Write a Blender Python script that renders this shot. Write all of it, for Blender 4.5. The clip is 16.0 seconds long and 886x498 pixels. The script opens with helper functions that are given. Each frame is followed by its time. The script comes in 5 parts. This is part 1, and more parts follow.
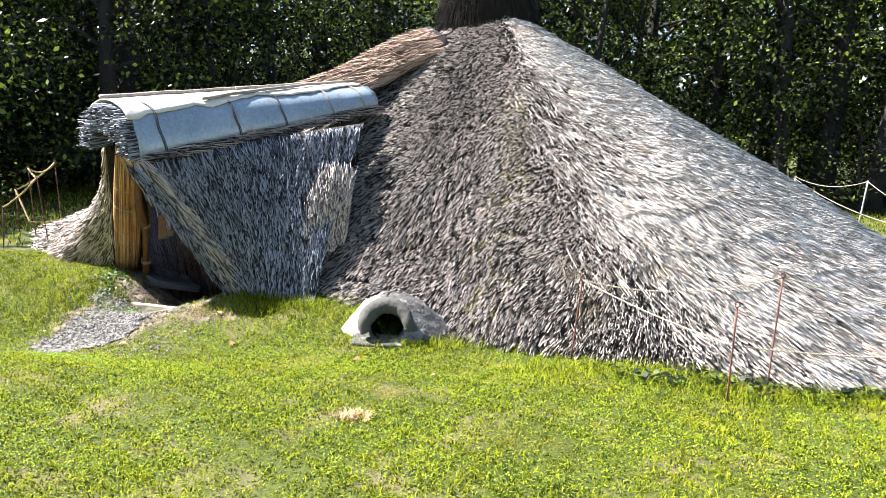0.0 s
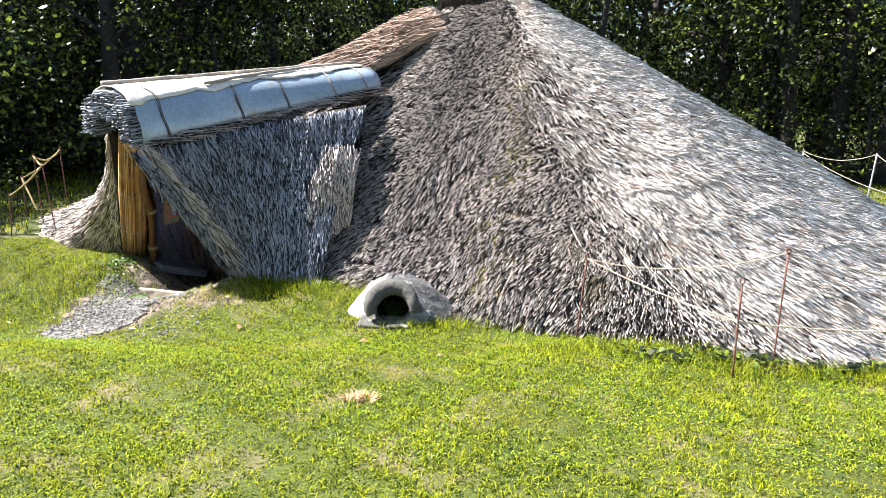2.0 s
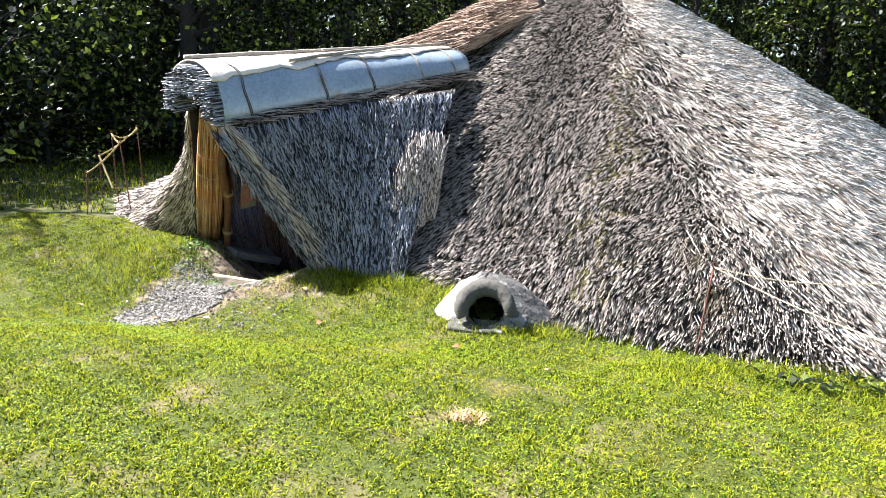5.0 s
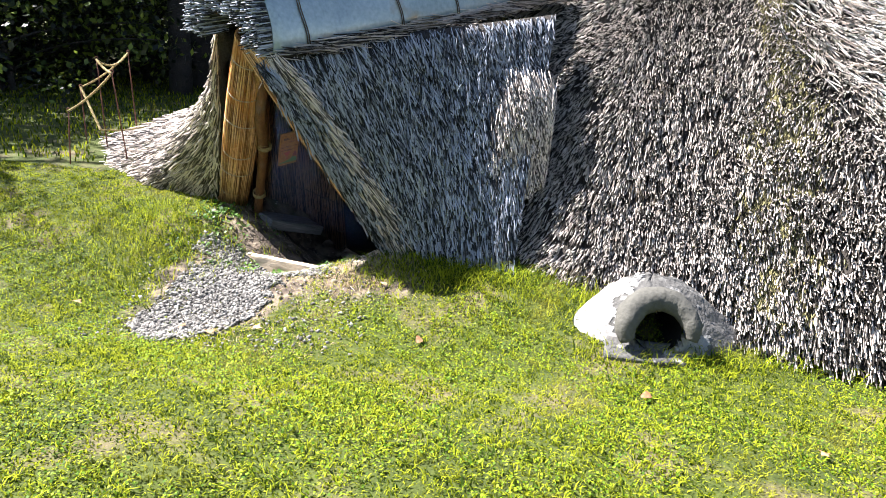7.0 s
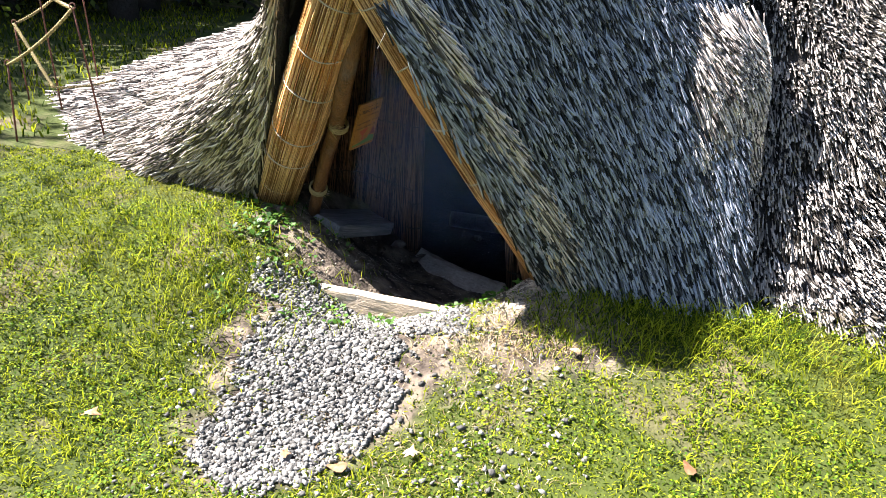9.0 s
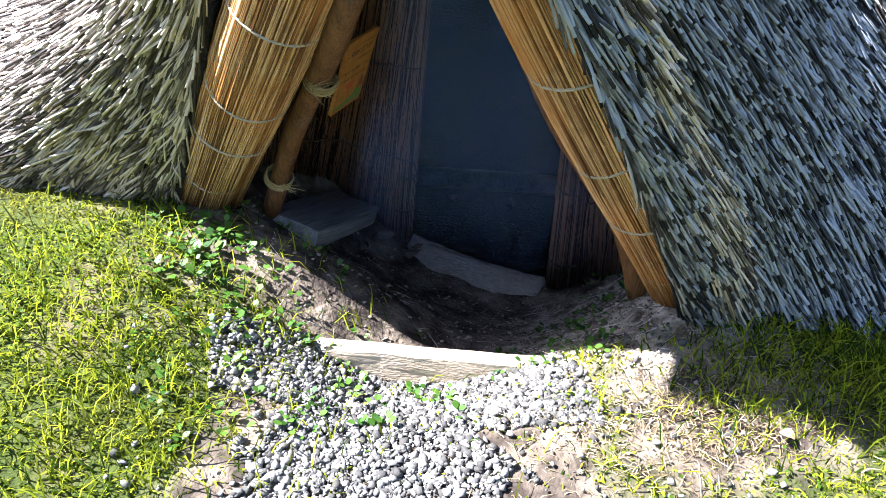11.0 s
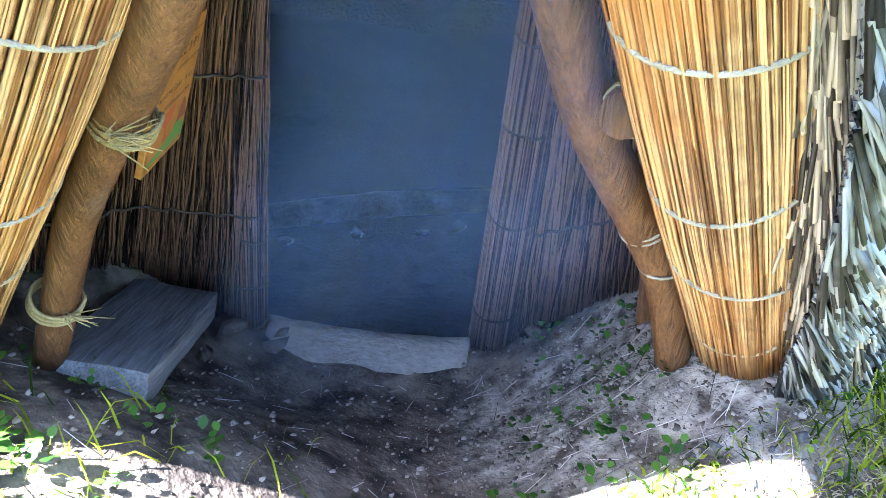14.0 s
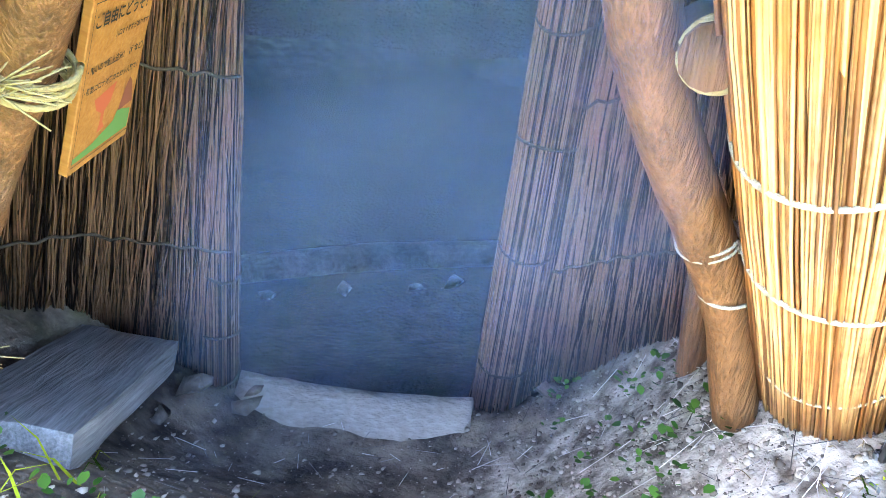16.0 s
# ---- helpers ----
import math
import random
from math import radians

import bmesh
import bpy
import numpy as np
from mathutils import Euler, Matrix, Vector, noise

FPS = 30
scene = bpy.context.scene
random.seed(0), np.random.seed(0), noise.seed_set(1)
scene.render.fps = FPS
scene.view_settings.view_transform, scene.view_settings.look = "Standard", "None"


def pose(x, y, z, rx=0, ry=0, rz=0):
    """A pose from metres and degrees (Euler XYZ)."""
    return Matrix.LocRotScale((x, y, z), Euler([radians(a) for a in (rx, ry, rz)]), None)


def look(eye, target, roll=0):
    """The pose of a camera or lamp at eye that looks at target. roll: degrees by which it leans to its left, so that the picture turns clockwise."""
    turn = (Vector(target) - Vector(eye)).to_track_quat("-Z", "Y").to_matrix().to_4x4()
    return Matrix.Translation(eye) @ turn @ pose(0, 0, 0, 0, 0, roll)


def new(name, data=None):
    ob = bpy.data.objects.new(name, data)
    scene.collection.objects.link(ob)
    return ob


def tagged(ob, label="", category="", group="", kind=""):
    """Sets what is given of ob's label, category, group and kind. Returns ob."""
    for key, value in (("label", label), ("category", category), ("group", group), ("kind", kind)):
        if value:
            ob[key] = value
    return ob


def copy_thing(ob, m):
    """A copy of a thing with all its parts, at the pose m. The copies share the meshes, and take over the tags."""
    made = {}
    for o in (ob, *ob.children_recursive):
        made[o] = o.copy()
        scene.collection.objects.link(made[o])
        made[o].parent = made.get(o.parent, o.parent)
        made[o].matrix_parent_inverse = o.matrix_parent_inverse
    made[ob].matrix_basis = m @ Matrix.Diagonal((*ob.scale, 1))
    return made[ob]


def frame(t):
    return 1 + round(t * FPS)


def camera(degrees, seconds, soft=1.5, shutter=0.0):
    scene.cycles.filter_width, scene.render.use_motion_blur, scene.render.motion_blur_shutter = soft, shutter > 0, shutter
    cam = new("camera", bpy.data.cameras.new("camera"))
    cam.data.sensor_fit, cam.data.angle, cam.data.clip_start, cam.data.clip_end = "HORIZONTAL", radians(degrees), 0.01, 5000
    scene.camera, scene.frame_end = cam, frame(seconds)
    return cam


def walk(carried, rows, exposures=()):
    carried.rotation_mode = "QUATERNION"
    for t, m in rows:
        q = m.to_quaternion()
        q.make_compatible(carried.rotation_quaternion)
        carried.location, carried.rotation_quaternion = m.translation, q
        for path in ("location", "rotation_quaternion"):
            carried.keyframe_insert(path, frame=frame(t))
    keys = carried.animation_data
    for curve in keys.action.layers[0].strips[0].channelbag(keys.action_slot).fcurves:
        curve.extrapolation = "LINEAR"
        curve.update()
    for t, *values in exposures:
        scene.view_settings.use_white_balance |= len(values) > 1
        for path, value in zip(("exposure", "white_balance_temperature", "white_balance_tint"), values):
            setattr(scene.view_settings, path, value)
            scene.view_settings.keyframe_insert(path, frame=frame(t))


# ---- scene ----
cam = camera(65.1, 16.0, soft=0.3)
METRES, EYE, TILT, LEAN, TURN = 8.0, 1.65, -10.0, -2.0, 0.0
ROWS = [
    (0.0, 0.0, 0.0, 0.0, 0.0, 0.0, 0.0),
    (0.5, -0.0009, 0.0006, 0.0001, 0.27, -0.41, 0.03),
    (1.0, 0.0001, 0.0018, -0.0005, 0.43, -1.12, 0.18),
    (1.5, 0.0009, 0.0015, -0.0002, 0.66, -1.75, 0.37),
    (2.0, 0.0032, 0.0, 0.0004, 0.6, -1.59, 0.94),
    (2.5, 0.0064, -0.0028, 0.0007, 0.21, -0.82, 1.59),
    (3.0, 0.0079, -0.0046, 0.0004, 0.09, 0.13, 1.81),
    (5.5, -0.0724, 0.1044, 0.0026, 6.09, -3.61, -2.03),
    (6.0, -0.1093, 0.1504, 0.0065, 6.26, -5.48, -2.39),
    (6.5, -0.1475, 0.2055, 0.0202, 7.19, -7.32, -2.71),
    (7.0, -0.1905, 0.2579, 0.0319, 2.96, -7.64, -2.66),
    (7.5, -0.2362, 0.3188, 0.0439, 1.63, -8.87, -2.65),
    (8.0, -0.285, 0.3701, 0.053, 1.65, -9.77, -1.81),
    (8.5, -0.3238, 0.4211, 0.0586, -2.32, -12.32, -1.98),
    (9.0, -0.3573, 0.4742, 0.0684, -2.9, -14.24, -1.78),
    (11.5, -0.4259, 0.6884, 0.0652, -18.15, -21.76, 1.62),
    (12.0, -0.4326, 0.7112, 0.0652, -23.29, -21.17, 2.48),
    (12.5, -0.4405, 0.7326, 0.0672, -28.91, -20.01, 3.73),
    (13.0, -0.4329, 0.7532, 0.0647, -28.27, -20.6, 5.46),
    (13.5, -0.4242, 0.7693, 0.0623, -29.41, -21.95, 6.24),
    (14.0, -0.4251, 0.7898, 0.0552, -34.8, -22.21, 4.82),
    (14.5, -0.4195, 0.8067, 0.0447, -38.52, -22.26, 4.63),
    (15.0, -0.4139, 0.8151, 0.0347, -37.97, -20.19, 4.28),
    (15.5, -0.4121, 0.8189, 0.0324, -36.43, -18.09, 3.98),
    (16.0, -0.4123, 0.819, 0.0318, -35.64, -16.34, 4.38),
]
walk(cam, [(t, pose(0, 0, EYE, TILT, LEAN, TURN) @ pose(METRES * x, METRES * y, METRES * z, 90 + pitch, roll, yaw)) for t, x, y, z, yaw, pitch, roll in ROWS],
     exposures=[(0.0, 2.45, 6200, 14), (9.0, 2.5, 6200, 14), (11.5, 2.9, 5500, 15), (12.5, 3.4, 5300, 15), (13.5, 4.3, 5150, 15), (14.0, 4.75, 5200, 14), (14.5, 5.2, 5250, 14), (15.5, 5.75, 5400, 13), (16.0, 5.75, 5500, 13)])

# ---------------------------------------------------------------- light
SUN = Vector((-0.63, 0.155, 0.76)).normalized()
world = bpy.data.worlds.new("sky")
scene.world = world
world.use_nodes = True
wn = world.node_tree
sky = wn.nodes.new("ShaderNodeTexSky")
sky.sky_type = "NISHITA"
sky.sun_disc = False
sky.sun_elevation = math.asin(SUN.z)
sky.sun_rotation = math.atan2(SUN.x, SUN.y)
wn.links.new(sky.outputs[0], wn.nodes["Background"].inputs[0])
wn.nodes["Background"].inputs[1].default_value = 0.05
sun_data = bpy.data.lights.new("sun", "SUN")
sun_data.energy = 5.0
sun_data.angle = radians(0.5)
sun_data.color = (1.0, 0.96, 0.90)
sun = new("sun", sun_data)
sun.matrix_world = look(SUN * 60, (0, 0, 0))

# ---------------------------------------------------------------- materials
def shader(name, dark, light, rough=0.8, scale=6.0, fine=60.0, bump=0.3, island=0.0, obj=0.0, spec=0.3, through_light=0.0, stretch=(1, 1, 1), third=None, third_scale=0.7, third_cut=(0.52, 0.7), metal=0.0, dist=0.01, cut=(0.25, 0.75)):
    """A surface with two scales of colour variation, a third stain colour, grain relief and a per-piece tint."""
    m = bpy.data.materials.new(name)
    m.use_nodes = True
    nt = m.node_tree
    n, k = nt.nodes, nt.links
    b = n["Principled BSDF"]
    co = n.new("ShaderNodeTexCoord")
    mp = n.new("ShaderNodeMapping")
    mp.inputs["Scale"].default_value = stretch
    k.new(co.outputs["Object"], mp.inputs[0])
    big, small = n.new("ShaderNodeTexNoise"), n.new("ShaderNodeTexNoise")
    big.inputs["Scale"].default_value, small.inputs["Scale"].default_value = scale, fine
    big.inputs["Detail"].default_value, small.inputs["Detail"].default_value = 4, 5
    k.new(mp.outputs[0], big.inputs["Vector"])
    k.new(mp.outputs[0], small.inputs["Vector"])
    add = n.new("ShaderNodeMath")
    add.operation = "MULTIPLY_ADD"
    add.inputs[1].default_value = 0.5
    k.new(small.outputs[0], add.inputs[0])
    half = n.new("ShaderNodeMath")
    half.operation = "MULTIPLY"
    half.inputs[1].default_value = 0.5
    k.new(big.outputs[0], half.inputs[0])
    k.new(half.outputs[0], add.inputs[2])
    fac = add.outputs[0]
    for amount, source in ((island, "geo"), (obj, "obj")):
        if amount:
            rnd = n.new("ShaderNodeNewGeometry" if source == "geo" else "ShaderNodeObjectInfo")
            out = rnd.outputs["Random Per Island"] if source == "geo" else rnd.outputs["Random"]
            sub = n.new("ShaderNodeMath")
            sub.operation = "SUBTRACT"
            sub.inputs[1].default_value = 0.5
            k.new(out, sub.inputs[0])
            ma = n.new("ShaderNodeMath")
            ma.operation = "MULTIPLY_ADD"
            ma.inputs[1].default_value = amount
            k.new(sub.outputs[0], ma.inputs[0])
            k.new(fac, ma.inputs[2])
            fac = ma.outputs[0]
    ramp = n.new("ShaderNodeValToRGB")
    ramp.color_ramp.elements[0].position, ramp.color_ramp.elements[1].position = cut
    ramp.color_ramp.elements[0].color, ramp.color_ramp.elements[1].color = (*dark, 1), (*light, 1)
    k.new(fac, ramp.inputs[0])
    colour = ramp.outputs[0]
    if third:
        st = n.new("ShaderNodeTexNoise")
        st.inputs["Scale"].default_value, st.inputs["Detail"].default_value = third_scale, 5
        k.new(co.outputs["Object"], st.inputs["Vector"])
        mr = n.new("ShaderNodeMapRange")
        mr.inputs[1].default_value, mr.inputs[2].default_value = third_cut
        k.new(st.outputs[0], mr.inputs[0])
        mix = n.new("ShaderNodeMixRGB")
        mix.inputs[2].default_value = (*third, 1)
        k.new(mr.outputs[0], mix.inputs[0])
        k.new(colour, mix.inputs[1])
        colour = mix.outputs[0]
    k.new(colour, b.inputs["Base Color"])
    b.inputs["Roughness"].default_value = rough
    b.inputs["Metallic"].default_value = metal
    b.inputs["Specular IOR Level"].default_value = spec
    if bump:
        bp = n.new("ShaderNodeBump")
        bp.inputs["Strength"].default_value = bump
        bp.inputs["Distance"].default_value = dist
        k.new(small.outputs[0], bp.inputs["Height"])
        k.new(bp.outputs[0], b.inputs["Normal"])
    if through_light:
        tr = n.new("ShaderNodeBsdfTranslucent")
        k.new(colour, tr.inputs[0])
        mx = n.new("ShaderNodeMixShader")
        mx.inputs[0].default_value = through_light
        k.new(b.outputs[0], mx.inputs[1])
        k.new(tr.outputs[0], mx.inputs[2])
        k.new(mx.outputs[0], n["Material Output"].inputs[0])
    return m


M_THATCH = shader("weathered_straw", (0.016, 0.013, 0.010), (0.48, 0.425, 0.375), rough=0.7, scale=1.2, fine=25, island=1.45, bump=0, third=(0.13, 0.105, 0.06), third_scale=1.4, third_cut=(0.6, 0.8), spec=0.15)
M_MOSS = shader("mossy_straw", (0.035, 0.030, 0.010), (0.28, 0.25, 0.11), rough=0.8, scale=3, fine=25, island=0.9, bump=0)
M_PLASTER = shader("white_plaster", (0.11, 0.106, 0.098), (0.30, 0.29, 0.275), rough=0.85, scale=5, fine=50, bump=0.5)
M_GREYCORD = shader("grey_cord", (0.24, 0.21, 0.16), (0.48, 0.44, 0.36), rough=0.9, scale=20, fine=200, bump=0.5)
M_PALE = shader("pale_straw", (0.36, 0.30, 0.245), (0.95, 0.89, 0.80), rough=0.42, scale=2.5, fine=25, island=1.1, bump=0, third=(0.52, 0.38, 0.26), third_scale=1.1, third_cut=(0.64, 0.8))
# Near-black bed: the shade between stalks is in its colour.
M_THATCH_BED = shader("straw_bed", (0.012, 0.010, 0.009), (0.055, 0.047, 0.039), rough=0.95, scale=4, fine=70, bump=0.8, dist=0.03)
# Sun on the flared side and the tail is put into this pale tone.
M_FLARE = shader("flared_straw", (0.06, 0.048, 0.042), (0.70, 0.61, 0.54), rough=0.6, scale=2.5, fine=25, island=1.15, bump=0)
# Blue cast of the shaded entrance side, put into the straw colour.
M_WING_SHADE = shader("shade_blue_straw", (0.012, 0.013, 0.016), (0.37, 0.39, 0.445), rough=0.5, scale=3, fine=25, island=1.25, bump=0)
M_BROWN = shader("brown_straw", (0.10, 0.062, 0.045), (0.44, 0.32, 0.24), rough=0.8, scale=4, fine=30, island=0.7, bump=0)
M_REED = shader("golden_reed", (0.15, 0.060, 0.017), (0.72, 0.455, 0.205), rough=0.45, scale=5, fine=40, island=1.0, bump=0, third=(0.50, 0.20, 0.04), third_scale=3.2, third_cut=(0.48, 0.72))
# Brown reed, toned down further for the shade inside the entrance.
M_REED_DARK = shader("brown_reed", (0.007, 0.004, 0.003), (0.20, 0.11, 0.058), rough=0.6, scale=5, fine=40, island=1.1, bump=0, spec=0.15)
M_ROPE = shader("pale_rope", (0.26, 0.22, 0.15), (0.50, 0.44, 0.34), rough=0.85, scale=20, fine=200, bump=0.5)
M_YROPE = shader("yellow_rope", (0.20, 0.14, 0.05), (0.46, 0.37, 0.17), rough=0.85, scale=20, fine=200, bump=0.5)
M_CORD = shader("dark_cord", (0.02, 0.016, 0.012), (0.09, 0.07, 0.05), rough=0.9, scale=20, fine=200)
# Blue of the reflected sky is mixed into the bark's base colour.
M_BARK = shader("smooth_sky_bark", (0.13, 0.18, 0.22), (0.32, 0.38, 0.42), rough=0.16, scale=2.2, fine=35, bump=0.08, stretch=(1, 1, 1), third=(0.23, 0.16, 0.09), third_scale=2.3, third_cut=(0.6, 0.72), spec=0.9)
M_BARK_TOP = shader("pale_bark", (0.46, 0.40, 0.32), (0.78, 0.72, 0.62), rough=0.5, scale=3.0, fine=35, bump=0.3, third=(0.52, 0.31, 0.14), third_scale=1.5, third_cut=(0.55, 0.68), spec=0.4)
M_STICK = shader("weathered_pole", (0.13, 0.11, 0.09), (0.42, 0.38, 0.32), rough=0.8, scale=8, fine=50, bump=0.6)
M_POLE = shader("barked_pole", (0.026, 0.011, 0.004), (0.25, 0.115, 0.040), rough=0.55, scale=3, fine=16, bump=0.8, stretch=(9, 9, 0.7), third=(0.15, 0.125, 0.10), third_scale=2.6, third_cut=(0.57, 0.70))
M_PLANK = shader("grey_plank", (0.045, 0.041, 0.038), (0.32, 0.305, 0.285), rough=0.9, scale=2, fine=9, bump=1.0, stretch=(16, 0.9, 16), dist=0.006)
M_LOG = shader("peeled_log", (0.34, 0.26, 0.17), (0.60, 0.49, 0.35), rough=0.75, scale=4, fine=30, bump=0.5, stretch=(1, 5, 5))
M_SILL = shader("dusty_sill", (0.20, 0.165, 0.13), (0.46, 0.39, 0.32), rough=0.95, scale=5, fine=40, bump=0.8, stretch=(1, 1, 3), third=(0.10, 0.075, 0.055), third_scale=5.0, third_cut=(0.58, 0.72))
M_STONE = shader("plastered_stone", (0.035, 0.034, 0.032), (0.13, 0.125, 0.115), rough=0.9, scale=3, fine=45, bump=0.8, third=(0.28, 0.27, 0.25), third_scale=9.0, third_cut=(0.6, 0.68), dist=0.015)
# Backing of the reed walls, black for the shade in their gaps.
M_REED_GAP = shader("reed_gap_shade", (0.012, 0.012, 0.012), (0.05, 0.045, 0.04), rough=0.95, scale=5, fine=50)
M_GRAVEL = shader("gravel_stone", (0.06, 0.056, 0.050), (0.26, 0.245, 0.22), rough=0.85, scale=9, fine=80, obj=0.7, bump=0.4)
M_GRAVEL2 = shader("gravel_mix", (0.06, 0.056, 0.050), (0.26, 0.245, 0.22), rough=0.85, scale=9, fine=80, island=0.7, bump=0.4)
M_RUST = shader("rusty_iron", (0.06, 0.025, 0.018), (0.20, 0.08, 0.05), rough=0.8, scale=14, fine=90, bump=0.4)
M_STEEL = shader("grey_iron", (0.25, 0.25, 0.25), (0.5, 0.5, 0.5), rough=0.6, scale=14, fine=90)
M_GRASS = shader("grass_blade", (0.024, 0.048, 0.002), (0.31, 0.345, 0.015), rough=0.75, scale=1.1, fine=9, island=1.0, bump=0, through_light=0.45, third=(0.30, 0.25, 0.06), third_scale=1.6, third_cut=(0.58, 0.84), spec=0.08)
M_CLOVER = shader("clover_leaf", (0.05, 0.11, 0.004), (0.24, 0.33, 0.016), rough=0.6, scale=3, fine=20, island=0.7, bump=0, through_light=0.35, spec=0.15)
# Mostly near-black, few bright: woodland shade and sun glints set by leaf colour.
M_LEAF = shader("tree_leaf", (0.004, 0.009, 0.003), (0.17, 0.23, 0.03), rough=0.42, scale=0.6, fine=4, island=1.0, bump=0, through_light=0.3, spec=0.3, cut=(0.5, 1.0))
M_WEED = shader("weed_leaf", (0.025, 0.075, 0.008), (0.10, 0.20, 0.025), rough=0.45, scale=4, fine=20, island=0.6, bump=0, through_light=0.3)
M_DRY = shader("withered_grass", (0.16, 0.11, 0.055), (0.42, 0.33, 0.19), rough=0.8, scale=4, fine=20, island=0.9, bump=0, spec=0.1)
M_TRUNK = shader("tree_bark", (0.012, 0.011, 0.010), (0.05, 0.044, 0.038), rough=0.95, scale=4, fine=30, bump=1.0, dist=0.04)
M_DEADLEAF = shader("dead_leaf", (0.20, 0.09, 0.04), (0.55, 0.36, 0.20), rough=0.7, scale=12, fine=60, obj=0.5)
M_SIGNWOOD = shader("sign_wood", (0.28, 0.105, 0.018), (0.50, 0.25, 0.06), rough=0.6, scale=3, fine=16, bump=0.2, stretch=(8, 8, 1))


def flat(name, colour, rough=0.7):
    m = bpy.data.materials.new(name)
    m.use_nodes = True
    m.node_tree.nodes["Principled BSDF"].inputs["Base Color"].default_value = (*colour, 1)
    m.node_tree.nodes["Principled BSDF"].inputs["Roughness"].default_value = rough
    return m


M_INK = flat("black_ink", (0.03, 0.025, 0.02))
M_RED = flat("red_print", (0.45, 0.10, 0.04))
M_BROWNP = flat("brown_print", (0.22, 0.07, 0.04))
M_GREENP = flat("green_print", (0.12, 0.24, 0.06))

rng = np.random.default_rng(7)

# ---------------------------------------------------------------- mesh helpers
def fast(name, verts, faces, material, parent=None, label="", smooth=False):
    """One mesh object from arrays; faces is a list of (m, k) index arrays."""
    me = bpy.data.meshes.new(name)
    verts = np.asarray(verts, dtype=np.float32).reshape(-1, 3)
    faces = [np.asarray(f, dtype=np.int32) for f in faces if len(f)]
    sizes = np.concatenate([np.full(len(f), f.shape[1], dtype=np.int32) for f in faces])
    flat_ix = np.concatenate([f.ravel() for f in faces])
    me.vertices.add(len(verts))
    me.vertices.foreach_set("co", verts.ravel())
    me.loops.add(len(flat_ix))
    me.loops.foreach_set("vertex_index", flat_ix)
    me.polygons.add(len(sizes))
    starts = np.concatenate([[0], np.cumsum(sizes)[:-1]]).astype(np.int32)
    me.polygons.foreach_set("loop_start", starts)
    me.update(calc_edges=True)
    me.materials.append(material)
    if smooth:
        me.polygons.foreach_set("use_smooth", np.ones(len(sizes), dtype=bool))
    ob = new(name, me)
    if parent:
        ob.parent = parent
    if label:
        tagged(ob, label)
    return ob


def thing(name, label, category, group="", kind="", at=(0, 0, 0)):
    ob = new(name)
    ob.location = at
    ob.empty_display_size = 0.1
    return tagged(ob, label, category, group, kind)


def unit(v):
    v = np.asarray(v, dtype=float)
    return v / np.maximum(np.linalg.norm(v, axis=-1, keepdims=True), 1e-9)


def stalks(root, tip, r0, r1, sides=3):
    """Many thin stalks with a cut end: vertices and faces."""
    root, tip = np.asarray(root, float), np.asarray(tip, float)
    n = len(root)
    d = unit(tip - root)
    ref = np.where(np.abs(d[:, 2:3]) < 0.9, np.array([[0, 0, 1.0]]), np.array([[1.0, 0, 0]]))
    a = unit(np.cross(d, ref))
    b = np.cross(d, a)
    ph = rng.uniform(0, 6.28, n)[:, None]
    r0 = np.broadcast_to(np.asarray(r0, float), (n,))[:, None]
    r1 = np.broadcast_to(np.asarray(r1, float), (n,))[:, None]
    rows = []
    for p, r in ((root, r0), (tip, r1)):
        for j in range(sides):
            w = ph + 2 * math.pi * j / sides
            rows.append(p + r * (np.cos(w) * a + np.sin(w) * b))
    v = np.stack(rows, 1).reshape(-1, 3)
    o = (np.arange(n) * 2 * sides)[:, None]
    quads = np.concatenate([o + np.array([[j, (j + 1) % sides, sides + (j + 1) % sides, sides + j]]) for j in range(sides)])
    cap = o + np.arange(sides, 2 * sides)[None, :]
    return v, [quads, cap]


def long_stalks(P, r):
    """Thin three-sided stalks along bent lines P (n, k, 3)."""
    n, k = P.shape[:2]
    d = unit(P[:, -1] - P[:, 0])
    ref = np.where(np.abs(d[:, 2:3]) < 0.9, np.array([[0, 0, 1.0]]), np.array([[1.0, 0, 0]]))
    a = unit(np.cross(d, ref))
    b2 = np.cross(d, a)
    ph = rng.uniform(0, 6.28, n)[:, None, None]
    r = np.broadcast_to(np.asarray(r, float), (n,))[:, None, None]
    v = np.stack([P + r * (np.cos(ph + o) * a[:, None] + np.sin(ph + o) * b2[:, None]) for o in (0, 2.09, 4.19)], 2).reshape(-1, 3)
    o = (np.arange(n) * k * 3)[:, None]
    q = np.concatenate([o + np.array([[3 * i + j, 3 * i + (j + 1) % 3, 3 * i + 3 + (j + 1) % 3, 3 * i + 3 + j]]) for i in range(k - 1) for j in range(3)])
    return v, [q, o + np.array([[3 * k - 3, 3 * k - 2, 3 * k - 1]])]


